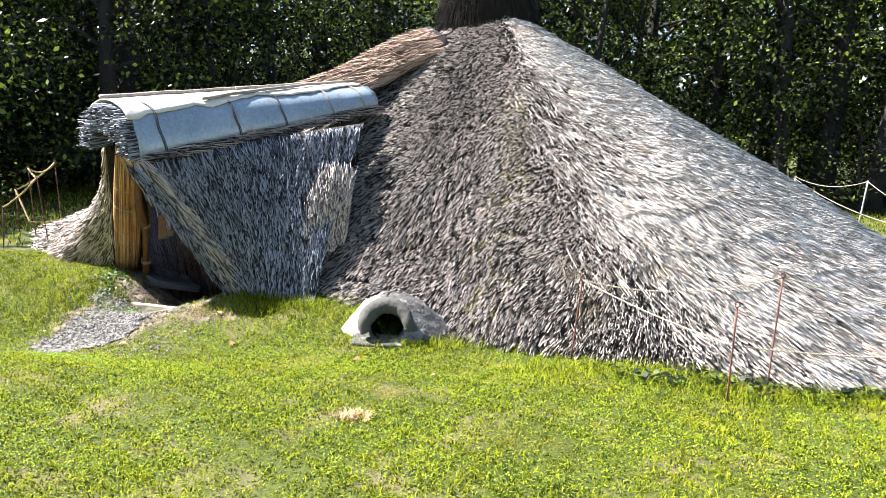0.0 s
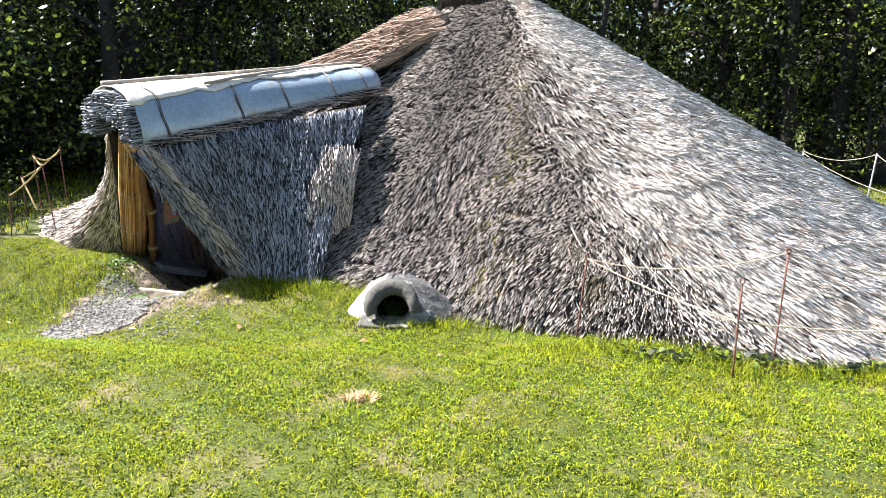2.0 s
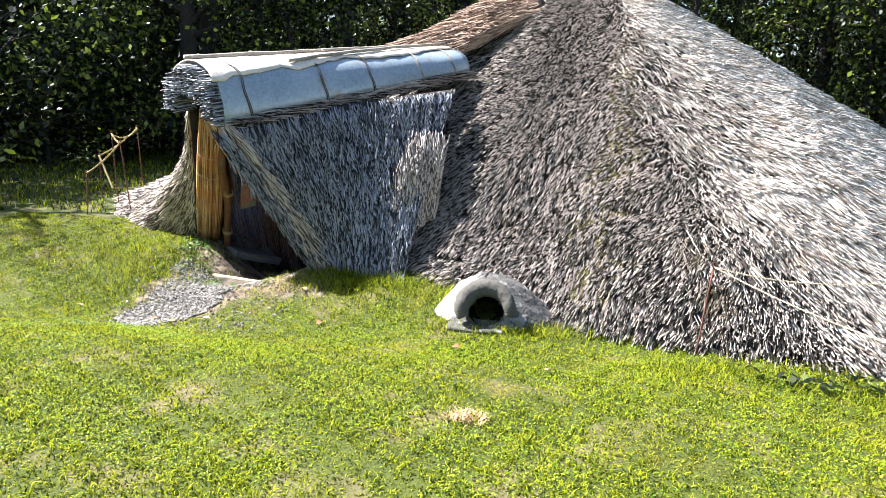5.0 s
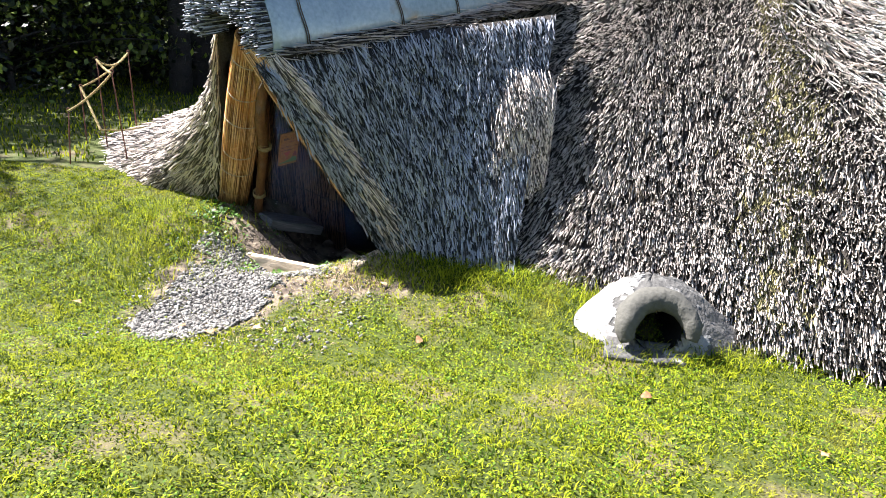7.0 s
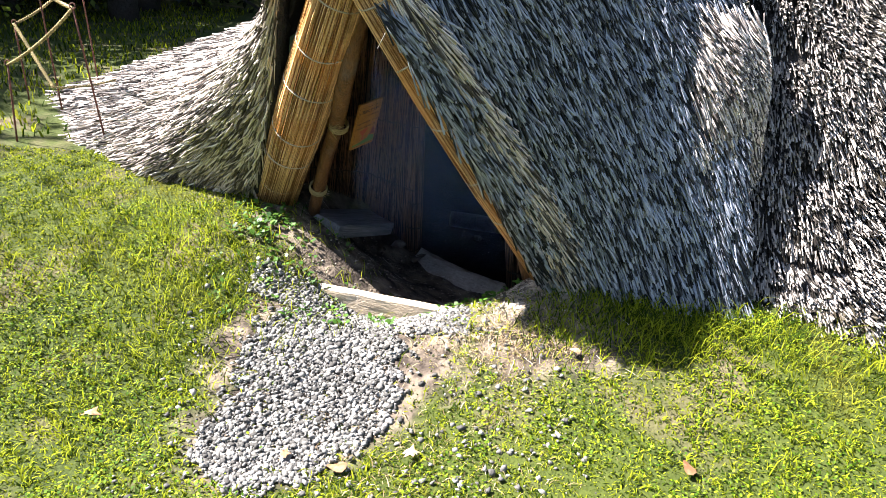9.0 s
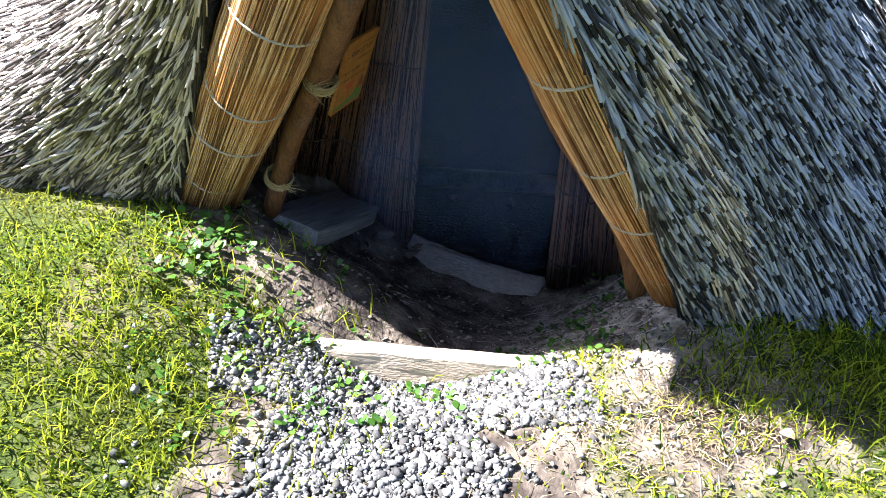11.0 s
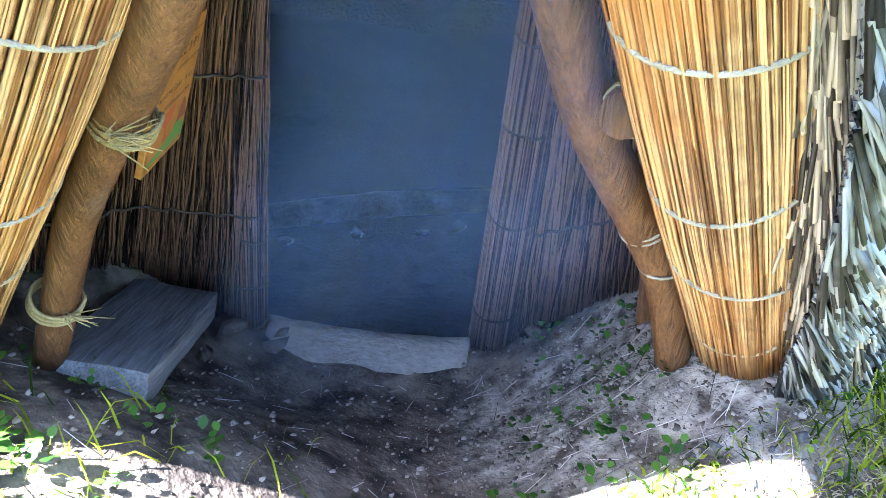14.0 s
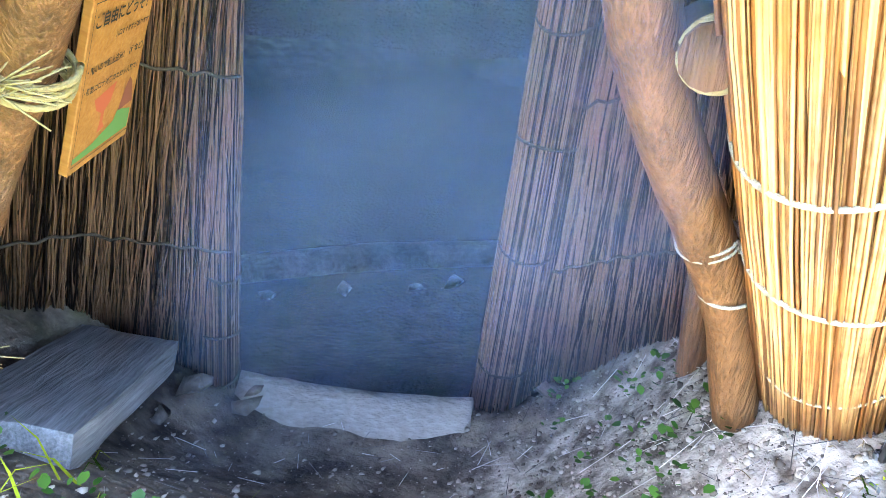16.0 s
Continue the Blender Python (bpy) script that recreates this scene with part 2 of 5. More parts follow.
def tube(points, radii, sides=8, closed=False, wobble=0.0, squash=1.0):
    """A tube along points with its ends closed."""
    p = np.asarray(points, float)
    n = len(p)
    radii = np.broadcast_to(np.asarray(radii, float), (n,))
    d = unit(np.roll(p, -1, 0) - np.roll(p, 1, 0)) if closed else unit(np.gradient(p, axis=0))
    ref = np.array([0, 0, 1.0]) if abs(d[:, 2]).mean() < 0.8 else np.array([1.0, 0, 0])
    a = unit(np.cross(d, ref))
    b = np.cross(d, a)
    w = np.linspace(0, 2 * math.pi, sides, endpoint=False)
    rr = radii[:, None] * (1 + wobble * rng.normal(size=(n, sides)))
    v = p[:, None] + rr[..., None] * (np.cos(w)[None, :, None] * a[:, None] * squash + np.sin(w)[None, :, None] * b[:, None])
    ix = np.arange(n * sides).reshape(n, sides)
    nx = np.roll(ix, -1, 0) if closed else ix[1:]
    cu = ix if closed else ix[:-1]
    q = np.stack([cu, np.roll(cu, -1, 1), np.roll(nx, -1, 1), nx], -1).reshape(-1, 4)
    f = [q]
    if not closed:
        f += [ix[0][None, ::-1], ix[-1][None]]
    return v.reshape(-1, 3), f


def join(parts):
    """Several (verts, faces) as one."""
    vs, fs, o = [], [], 0
    for v, f in parts:
        vs.append(v)
        fs += [np.asarray(x) + o for x in f]
        o += len(v)
    return np.concatenate(vs), fs


def sheet(P):
    """Quads over a grid of points (a, b, 3)."""
    a, b = P.shape[:2]
    ix = np.arange(a * b).reshape(a, b)
    q = np.stack([ix[:-1, :-1], ix[1:, :-1], ix[1:, 1:], ix[:-1, 1:]], -1).reshape(-1, 4)
    return P.reshape(-1, 3), [q]


def slab(P, thick, out=(0, 0, 1)):
    """A sheet with thickness to its inner side, closed round its edge."""
    a, b = P.shape[:2]
    nrm = unit(np.cross(np.gradient(P, axis=0), np.gradient(P, axis=1)))
    if (nrm @ np.asarray(out, float)).mean() < 0:
        nrm = -nrm
    Q = P - nrm * thick
    ix = np.arange(a * b).reshape(a, b)
    q = np.stack([ix[:-1, :-1], ix[1:, :-1], ix[1:, 1:], ix[:-1, 1:]], -1).reshape(-1, 4)
    rim = np.concatenate([ix[0], ix[1:, -1], ix[-1, -2::-1], ix[-2:0:-1, 0]])
    r2 = np.roll(rim, -1)
    o = a * b
    side = np.stack([rim, r2, r2 + o, rim + o], -1)
    return np.concatenate([P.reshape(-1, 3), Q.reshape(-1, 3)]), [q, q[:, ::-1] + o, side]


def wave(x, y, seed=0.0):
    """Cheap smooth noise in -1..1 for arrays."""
    return (np.sin(1.7 * x + 2.3 * y + seed) + np.sin(-2.9 * x + 1.3 * y + 1.7 * seed) + np.sin(4.3 * x + 3.9 * y - seed) * 0.6 + np.sin(7.9 * x - 6.1 * y + 3 * seed) * 0.4) / 3.0


def lerp(a, b, t):
    return np.asarray(a, float) + (np.asarray(b, float) - np.asarray(a, float)) * t


# ---------------------------------------------------------------- ground
HOLLOWS = ((-3.4, 6.0, 1.3, 0.9, -0.277), (-1.8, 5.5, 1.2, 0.8, -0.228), (0.4, 5.5, 1.2, 0.9, -0.174), (-2.9, 7.1, 0.5, 0.4, -0.31), (-1.95, 6.95, 0.35, 0.3, 0.10), (-5.5, 5.8, 1.8, 1.5, -0.34), (2.9, 4.7, 1.3, 1.0, -0.13))


def ground(x, y):
    x, y = np.asarray(x, float), np.asarray(y, float)
    z = -0.015 + 0.0 * x
    for cx, cy, sx, sy, h in HOLLOWS:
        z = z + h * np.exp(-((x - cx) / sx) ** 2 - ((y - cy) / sy) ** 2)
    a, q = (x + 2.38) * 0.75 - (y - 8.06) * 0.66, (x + 2.38) * 0.66 + (y - 8.06) * 0.75
    ramp = np.clip((q + 1.15) / 0.88, 0, 1)
    ramp = ramp * ramp * (3 - 2 * ramp) * np.exp(-np.clip(q / 0.7, 0, 9) ** 4)
    z = z - 0.62 * ramp * np.exp(-(np.abs(a) / np.where(a > 0, 0.84, 0.72)) ** 4)
    d = (x + 2.40) * 0.66 + (y - 8.07) * 0.75
    room = np.clip((d - 0.0) / 0.08, 0, 1) * np.clip((4.6 - np.hypot(x - 0.6, y - 11.0)) / 0.3, 0, 1)
    z = z * (1 - room) + room * -1.0
    z = z + 0.012 * wave(x * 2.1, y * 2.1) + 0.006 * wave(x * 7, y * 7, 2.0)
    far = np.clip((np.hypot(x, y) - 18) / 60, 0, 1)
    return z + far * 0.6 * wave(x * 0.05, y * 0.05, 4.0)


def earth_part(x, y):
    """1 on bare earth and gravel, 0 on the lawn."""
    j = 0.16 * wave(x * 5, y * 5, 1.0) + 0.16 * wave(x * 14, y * 14, 3.0)
    e = [np.hypot((x + 3.05) / 0.66, (y - 6.55) / 0.68), np.hypot((x + 3.3) / 0.38, (y - 6.1) / 0.40), np.hypot((x + 2.65) / 1.15, (y - 7.7) / 0.85), np.hypot((x + 2.15) / 0.42, (y - 6.5) / 0.3), np.hypot((x + 2.0) / 0.45, (y - 6.98) / 0.28)]
    v = np.max([np.clip((1.0 + j - q) / 0.25, 0, 1) for q in e], axis=0)
    return np.maximum(v, np.clip((4.4 - np.hypot(x - 0.6, y - 11.0)) / 0.2, 0, 1))


gx = np.concatenate([-np.geomspace(400, 9, 26), np.concatenate([np.arange(-8.6, -3.9, 0.1), np.arange(-3.9, -1.5, 0.05), np.arange(-1.5, 6.01, 0.1)]), np.geomspace(6.5, 400, 26)])
gy = np.concatenate([-np.geomspace(400, 2.2, 22), np.concatenate([np.arange(-2.0, 6.0, 0.1), np.arange(6.0, 8.6, 0.05), np.arange(8.6, 12.01, 0.1)]), np.geomspace(12.5, 600, 28)])
GX, GY = np.meshgrid(gx, gy, indexing="ij")
GP = np.stack([GX, GY, ground(GX, GY)], -1)
gv, gf = sheet(GP)


def ground_material():
    m = shader("lawn_soil", (0.017, 0.028, 0.003), (0.070, 0.085, 0.009), rough=0.95, scale=1.3, fine=40, bump=0.8, third=(0.12, 0.095, 0.05), third_scale=2.2, third_cut=(0.52, 0.7), dist=0.02)
    n, k = m.node_tree.nodes, m.node_tree.links
    b = n["Principled BSDF"]
    lawn = b.inputs["Base Color"].links[0].from_socket
    at = n.new("ShaderNodeAttribute")
    at.attribute_name = "bare"
    no = n.new("ShaderNodeTexNoise")
    no.inputs["Scale"].default_value, no.inputs["Detail"].default_value = 9, 12
    co = n.new("ShaderNodeTexCoord")
    k.new(co.outputs["Object"], no.inputs["Vector"])
    r = n.new("ShaderNodeValToRGB")
    r.color_ramp.elements[0].position, r.color_ramp.elements[1].position = 0.38, 0.68
    r.color_ramp.elements[0].color, r.color_ramp.elements[1].color = (0.036, 0.026, 0.019, 1), (0.23, 0.18, 0.13, 1)
    k.new(no.outputs[0], r.inputs[0])
    mx = n.new("ShaderNodeMixRGB")
    k.new(at.outputs["Fac"], mx.inputs[0])
    k.new(lawn, mx.inputs[1])
    k.new(r.outputs[0], mx.inputs[2])
    colour = mx.outputs[0]
    # The second tint blackens the room floor to stand for its darkness.
    for name, fine_, lo, hi in (("dry", 16, (0.09, 0.07, 0.053, 1), (0.54, 0.46, 0.365, 1)), ("room_dark", 12, (0.005, 0.005, 0.005, 1), (0.015, 0.014, 0.013, 1))):
        a2, n2, r2, m2 = n.new("ShaderNodeAttribute"), n.new("ShaderNodeTexNoise"), n.new("ShaderNodeValToRGB"), n.new("ShaderNodeMixRGB")
        a2.attribute_name = name
        n2.inputs["Scale"].default_value, n2.inputs["Detail"].default_value = fine_, 8
        k.new(co.outputs["Object"], n2.inputs["Vector"])
        r2.color_ramp.elements[0].position, r2.color_ramp.elements[1].position = 0.36, 0.62
        r2.color_ramp.elements[0].color, r2.color_ramp.elements[1].color = lo, hi
        k.new(n2.outputs[0], r2.inputs[0])
        k.new(a2.outputs["Fac"], m2.inputs[0])
        k.new(colour, m2.inputs[1])
        k.new(r2.outputs[0], m2.inputs[2])
        colour = m2.outputs[0]
    k.new(colour, b.inputs["Base Color"])
    return m


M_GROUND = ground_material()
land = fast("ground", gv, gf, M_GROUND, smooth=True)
tagged(land, "sunlit mown lawn sloping to a bare earth entrance hollow", "lawn", kind="structure")
bare = land.data.attributes.new("bare", "FLOAT", "POINT")
bare.data.foreach_set("value", earth_part(gv[:, 0], gv[:, 1]).astype(np.float32))

gx_, gy_ = gv[:, 0], gv[:, 1]
# Mask of the unlit room: its gloom is painted onto the floor.
room_dark = land.data.attributes.new("room_dark", "FLOAT", "POINT")
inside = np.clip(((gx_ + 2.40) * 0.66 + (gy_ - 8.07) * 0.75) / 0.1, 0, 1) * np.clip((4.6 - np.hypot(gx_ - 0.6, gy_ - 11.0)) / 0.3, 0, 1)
room_dark.data.foreach_set("value", inside.astype(np.float32))
# Dry pale soil on the bank, with some sunlit brightness painted in.
dry = land.data.attributes.new("dry", "FLOAT", "POINT")
bank = np.clip((1.0 + 0.22 * wave(gx_ * 6, gy_ * 6, 2.0) - np.hypot((gx_ + 2.12) / 0.56, (gy_ - 7.12) / 0.54)) / 0.35, 0, 1)
dry.data.foreach_set("value", (bank * 0.9).astype(np.float32))

# ---------------------------------------------------------------- the dwelling: main roof
house = thing("pit_dwelling", "thatched straw pit dwelling with a low smoky entrance hood", "dwelling", at=(0.6, 11.0, 0.0))
HOME = np.array([0.6, 11.0, 0.0])


def local(v):
    return np.asarray(v, float).reshape(-1, 3) - HOME


ANG = np.radians([-180, -120, -90, -45, -22, -5, 0, 5, 8, 13, 17.5, 23, 45, 70, 120, 180])
RAD = np.array([4.8, 4.7, 4.7, 4.7, 4.75, 5.05, 5.3, 5.6, 5.9, 6.3, 6.55, 6.75, 6.6, 6.5, 5.6, 4.8])


def roof(s, phi, lift=0.0):
    """A point of the thatched cone: s 0 at the top to 1 at the eaves, phi from the front."""
    s, phi = np.asarray(s, float), np.asarray(phi, float)
    R = sum(np.interp(phi + o, ANG, RAD) for o in (-0.05, 0, 0.05)) / 3
    r = s * R
    x, y = HOME[0] + r * np.sin(phi), HOME[1] - r * np.cos(phi)
    z = -0.17 + 3.72 * (1 - s)
    crease = np.radians(11) - np.radians(27) * np.clip(s - 0.2, 0, 1)
    side = 1 / (1 + np.exp(-(phi - crease) / 0.022))
    z = z + 0.11 * (side - 1) * np.clip((s - 0.1) * 4, 0, 1) * np.clip((1.02 - s) * 5, 0, 1) * np.exp(-((phi - crease) / 0.35) ** 2)
    z = z + 0.05 * wave(phi * 5 + s * 2, s * 5, 0.7) * np.clip((s - 0.08) * 5, 0, 1)
    course = (s * R * 2.1 + 0.35 * wave(phi * 7, s * 3, 2.2)) % 1.0
    z = z + 0.045 * course * (0.45 + 0.15 * np.clip(np.sin(phi + 0.1) * 2.2, 0, 1))
    return np.stack([x, y, z + lift], -1)


def door_gap(s, phi):
    return (phi > np.radians(-60)) & (phi < np.radians(-30)) & (s > 0.79)


S, PH = np.meshgrid(np.linspace(0.03, 1.0, 60), np.linspace(-math.pi, math.pi, 221), indexing="ij")
shell = roof(S, PH)
v1, f1 = sheet(shell)
v2, f2 = sheet(shell - np.array([0, 0, 0.28]))
sm = (S[:-1, :-1] + S[1:, 1:]).ravel() / 2
pm = (PH[:-1, :-1] + PH[1:, 1:]).ravel() / 2
keep = ~door_gap(sm, pm)
main_roof = fast("main_roof", local(np.concatenate([v1, v2])), [f1[0][keep], f2[0][keep][:, ::-1] + len(v1)], M_THATCH_BED, house, "thick weathered thatch bed with the shade between stalks painted in", smooth=True)


def lay(n, lo, hi, length, radius, lift, spread, smin=0.08, side=0, tuft=(0.028, 0.13), gaps=0.10):
    """Straw in tufts: cells of about tuft metres share their height, and a few are empty."""
    s = np.sqrt(rng.uniform(smin ** 2, 1.0, n))
    phi = rng.uniform(lo, hi, n)
    ok = ~((phi > np.radians(-64)) & (phi < np.radians(-31.5)) & (s > 0.6))
    if side:
        ok &= side * (phi - np.interp(s, [0.1, 0.3, 0.6, 0.95], np.radians([20, 16, 15.5, 16.5])) - 0.10 * wave(phi * 6, s * 7, 9.0) + rng.normal(0, 0.08, n)) > 0
        ok &= rng.uniform(0, 1, n) < 0.80 + 0.35 * wave(phi * 9, s * 14, 1.0)
        row = (s * np.interp(phi, ANG, RAD) * 2.1 + 0.35 * wave(phi * 7, s * 3, 2.2)) % 1.0
        ok &= ~((row < (0.14 if side < 0 else 0.2)) & (wave(phi * 16, s * 9, 4.4) > 0.2))
    R = np.interp(phi, ANG, RAD)
    col = np.floor(phi * 5.2 / tuft[0] + 0.4 * np.sin(s * 60))
    shift = (np.sin(col * 12.9898) * 43758.5453) % 1.0
    row_ = np.floor(s * R * 1.15 / tuft[1] + shift)
    cell = (np.sin(col * 12.9898 + row_ * 78.233) * 43758.5453) % 1.0
    cell2 = (np.sin(col * 39.346 + row_ * 11.135) * 24634.6345) % 1.0
    ok &= cell2 > gaps
    s, phi, R, cell = s[ok], phi[ok], R[ok], cell[ok]
    L = rng.uniform(*length, len(s)) * (0.8 + 0.4 * cell)
    s2 = s + L / np.hypot(R, 3.72)
    ph2 = phi + rng.normal(0, spread, len(s)) * L / np.maximum(s * R, 0.4)
    if side < 0:
        ph2 = ph2 - 0.40 * np.clip((phi + 0.22) / 0.3, 0, 1.0) * np.clip((0.6 - phi) / 0.3, 0, 1) * L / np.maximum(s * R, 0.4)
    root = roof(s, phi, -0.015)
    tip = roof(np.minimum(s2, 1.03), ph2)
    out = rng.uniform(*lift, len(s)) * 0.5 + lift[1] * cell
    tip[:, 2] += out
    tip[:, 0] += out * 0.5 * np.sin(ph2)
    tip[:, 1] -= out * 0.5 * np.cos(ph2)
    rr = rng.uniform(*radius, len(s))
    return stalks(root, tip, rr, rr * 0.9)


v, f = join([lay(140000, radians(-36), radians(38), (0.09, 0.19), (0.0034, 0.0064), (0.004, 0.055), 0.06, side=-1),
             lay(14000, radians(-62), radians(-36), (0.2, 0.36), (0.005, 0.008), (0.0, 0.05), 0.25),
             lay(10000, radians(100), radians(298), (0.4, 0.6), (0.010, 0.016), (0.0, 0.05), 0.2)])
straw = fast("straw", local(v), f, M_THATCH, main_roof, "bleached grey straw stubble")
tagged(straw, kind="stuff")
# Paler straw on the right side of the cone.
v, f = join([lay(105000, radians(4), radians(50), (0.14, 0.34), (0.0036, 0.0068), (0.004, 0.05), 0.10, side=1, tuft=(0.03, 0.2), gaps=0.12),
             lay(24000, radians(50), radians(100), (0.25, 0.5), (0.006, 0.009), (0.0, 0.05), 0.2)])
tagged(fast("straw", local(v), f, M_PALE, main_roof, "long pale straw"), kind="stuff")

n = 9000
s = rng.uniform(0.42, 0.98, n)
phi = np.interp(s, [0.4, 0.5, 0.75, 0.95], np.radians([7.5, 6, 0.3, -3.2])) + rng.normal(0, 0.022, n) * (1 + 0.5 * wave(s * 12, 0 * s)) + 0.015 * wave(s * 20, 0 * s, 1.0)
L = rng.uniform(0.08, 0.18, n)
root = roof(s, phi, -0.01)
tip = roof(np.minimum(s + L / 6.2, 1.02), phi - 0.35 * L / (s * 5.6) + rng.normal(0, 0.003, n), rng.uniform(0.008, 0.034, n))
v, f = stalks(root, tip, 0.0055, 0.005)
tagged(fast("mossy_straw", local(v), f, M_MOSS, main_roof, "moss-green straw along the roof crease"), kind="stuff")

# smoke-vent cap at the top
s_, p_ = np.meshgrid(np.linspace(0, 1, 12), np.linspace(0, 2 * math.pi, 33), indexing="ij")
rc = 0.68 * np.sin(s_ * 1.5) ** 0.8
capP = np.stack([0.62 + rc * np.cos(p_) * 1.05, 11.0 + rc * np.sin(p_), 3.98 - 0.78 * s_ ** 1.6 + 0.03 * wave(p_ * 2, s_ * 4)], -1)
cv, cf = slab(capP, 0.12)
cap = fast("ridge_cap", local(cv), cf, M_THATCH_BED, house, "dark thatch cap over the smoke vent", smooth=True)
n = 2600
a = rng.uniform(0, 2 * math.pi, n)
k0 = rng.uniform(0.15, 1, n)
r0 = 0.68 * np.sin(k0 * 1.5) ** 0.8
k1 = np.minimum(k0 + 0.4, 1.12)
r1 = 0.72 * np.sin(np.minimum(k1, 1.05) * 1.5) ** 0.8
root = np.stack([0.62 + r0 * np.cos(a) * 1.05, 11.0 + r0 * np.sin(a), 3.98 - 0.78 * k0 ** 1.6], -1)
tip = np.stack([0.62 + r1 * np.cos(a + 0.03) * 1.07, 11.0 + r1 * np.sin(a + 0.03), 4.0 - 0.78 * k1 ** 1.6], -1) + rng.normal(0, 0.015, (n, 3))
v, f = stalks(root, tip, 0.006, 0.006)
tagged(fast("straw", local(v), f, M_THATCH_BED, cap, "dark straw"), kind="stuff")


# ---------------------------------------------------------------- thatch over ruled surfaces
def ruled(top, bottom, sag, bulge=None, ease=1.0):
    """A function (u, v) -> points between two polylines, bowed by sag along the outward side."""
    top, bottom, sag = np.asarray(top, float), np.asarray(bottom, float), np.asarray(sag, float)

    def along(poly, u):
        lead = np.minimum(u, 0)[..., None] * (poly[1] - poly[0]) * (len(poly) - 1)
        d = np.concatenate([[0], np.cumsum(np.linalg.norm(np.diff(poly, axis=0), axis=1))])
        return np.stack([np.interp(u * d[-1], d, poly[:, i]) for i in range(3)], -1) + lead

    def at(u, v):
        u, v = np.asarray(u, float), np.asarray(v, float)
        p = along(top, np.where(u > 0, np.abs(u) ** ease, u)) * (1 - v)[..., None] + along(bottom, u) * v[..., None]
        if bulge is not None:
            p = p + (np.exp(-((u - 1.0) / 0.13) ** 2) * np.sin(np.pi * np.clip(v, 0, 1)))[..., None] * np.asarray(bulge, float)
        return p + np.sin(np.pi * np.clip(v, 0, 1))[..., None] * sag
    return at


def thatch_wall(name, label, surf, out, count, length, radius, parent, lean=0.0, material=M_WING_SHADE, umin=-0.07, fan=0.0, ragged=0.0):
    U, V = np.meshgrid(np.linspace(2 * ragged, 1 - 2 * ragged, 34), np.linspace(2 * ragged, 1 - 4 * ragged, 28), indexing="ij")
    P = surf(U, V) + np.asarray(out) * (0.02 * wave(U * 9, V * 9, 1.2))[..., None]
    sv, sf = slab(P, 0.09, out)
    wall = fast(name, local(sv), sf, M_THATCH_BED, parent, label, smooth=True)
    u, vv = rng.uniform(umin, 1, count), rng.uniform(0, 1, count)
    u = u + rng.normal(0, 1, count) * ragged
    vv = vv + rng.normal(0, 1, count) * ragged
    L = rng.uniform(*length, count)
    span = np.linalg.norm(surf(u, np.ones(count)) - surf(u, np.zeros(count)), axis=1)
    v_end = np.minimum(vv + L / span, 1.06 + 2 * ragged)
    u2 = u + lean * (0.3 + 2.4 * u) * (v_end - vv) + fan * (v_end - vv) + rng.normal(0, 0.015, count)
    wide = np.linalg.norm(surf(np.ones(2), np.array([0.5, 0.5]))[0] - surf(np.zeros(2), np.array([0.5, 0.5]))[0])
    col = np.floor(u * wide / 0.03)
    row_ = np.floor(vv * span / 0.11 + (np.sin(col * 12.9898) * 43758.5453) % 1.0)
    cell = (np.sin(col * 12.9898 + row_ * 78.233) * 43758.5453) % 1.0
    lift = (rng.uniform(0.003, 0.04, count) + 0.055 * cell)[:, None]
    root, tip = surf(u, vv) + np.asarray(out) * 0.005, surf(u2, v_end) + np.asarray(out) * lift
    rr = rng.uniform(*radius, count)
    wv, wf = stalks(root, tip, rr, rr * 0.9)
    tagged(fast("straw", local(wv), wf, material, wall, "straw stubble toned for sun and shade"), kind="stuff")
    return wall


right_wing = ruled([(-2.86, 6.70, 1.22), (-2.0, 7.55, 1.45), (-0.93, 8.34, 1.66)], [(-2.08, 6.78, -0.06), (-1.62, 6.66, -0.06), (-1.20, 6.62, -0.04)], (0.02, -0.05, 0.0), (-0.05, -0.06, 0.0))
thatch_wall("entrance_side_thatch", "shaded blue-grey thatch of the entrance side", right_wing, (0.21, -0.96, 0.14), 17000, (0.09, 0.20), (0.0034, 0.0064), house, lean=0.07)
left_wing = ruled([(-3.38, 7.02, 1.38), (-2.42, 8.22, 1.64), (-1.45, 9.45, 1.94)], [(-3.66, 7.72, -0.02), (-4.35, 7.98, -0.02), (-5.05, 8.65, -0.02), (-5.75, 9.9, -0.02)], (0.03, 0.02, -0.06), ease=1.9)
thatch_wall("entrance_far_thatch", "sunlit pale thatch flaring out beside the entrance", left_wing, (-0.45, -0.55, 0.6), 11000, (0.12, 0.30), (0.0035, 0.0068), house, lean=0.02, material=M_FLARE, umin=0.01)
# Sunlit end of the side thatch, painted in the paler straw.
tail = ruled([(-1.34, 7.62, 1.13), (-1.13, 7.58, 1.15), (-0.93, 7.62, 1.08)], [(-1.40, 6.98, 0.36), (-1.18, 7.05, 0.40), (-0.97, 7.26, 0.52)], (0.0, -0.06, 0.05))
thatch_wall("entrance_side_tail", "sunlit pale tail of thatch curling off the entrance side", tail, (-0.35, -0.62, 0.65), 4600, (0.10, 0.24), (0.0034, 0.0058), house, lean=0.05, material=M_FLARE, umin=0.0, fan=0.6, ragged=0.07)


# ---------------------------------------------------------------- hood over the entrance
HL = np.array([(-3.49, 6.94, 1.36), (-1.55, 9.5, 1.88)])
HR = np.array([(-2.87, 6.64, 1.25), (-0.84, 9.0, 1.885)])


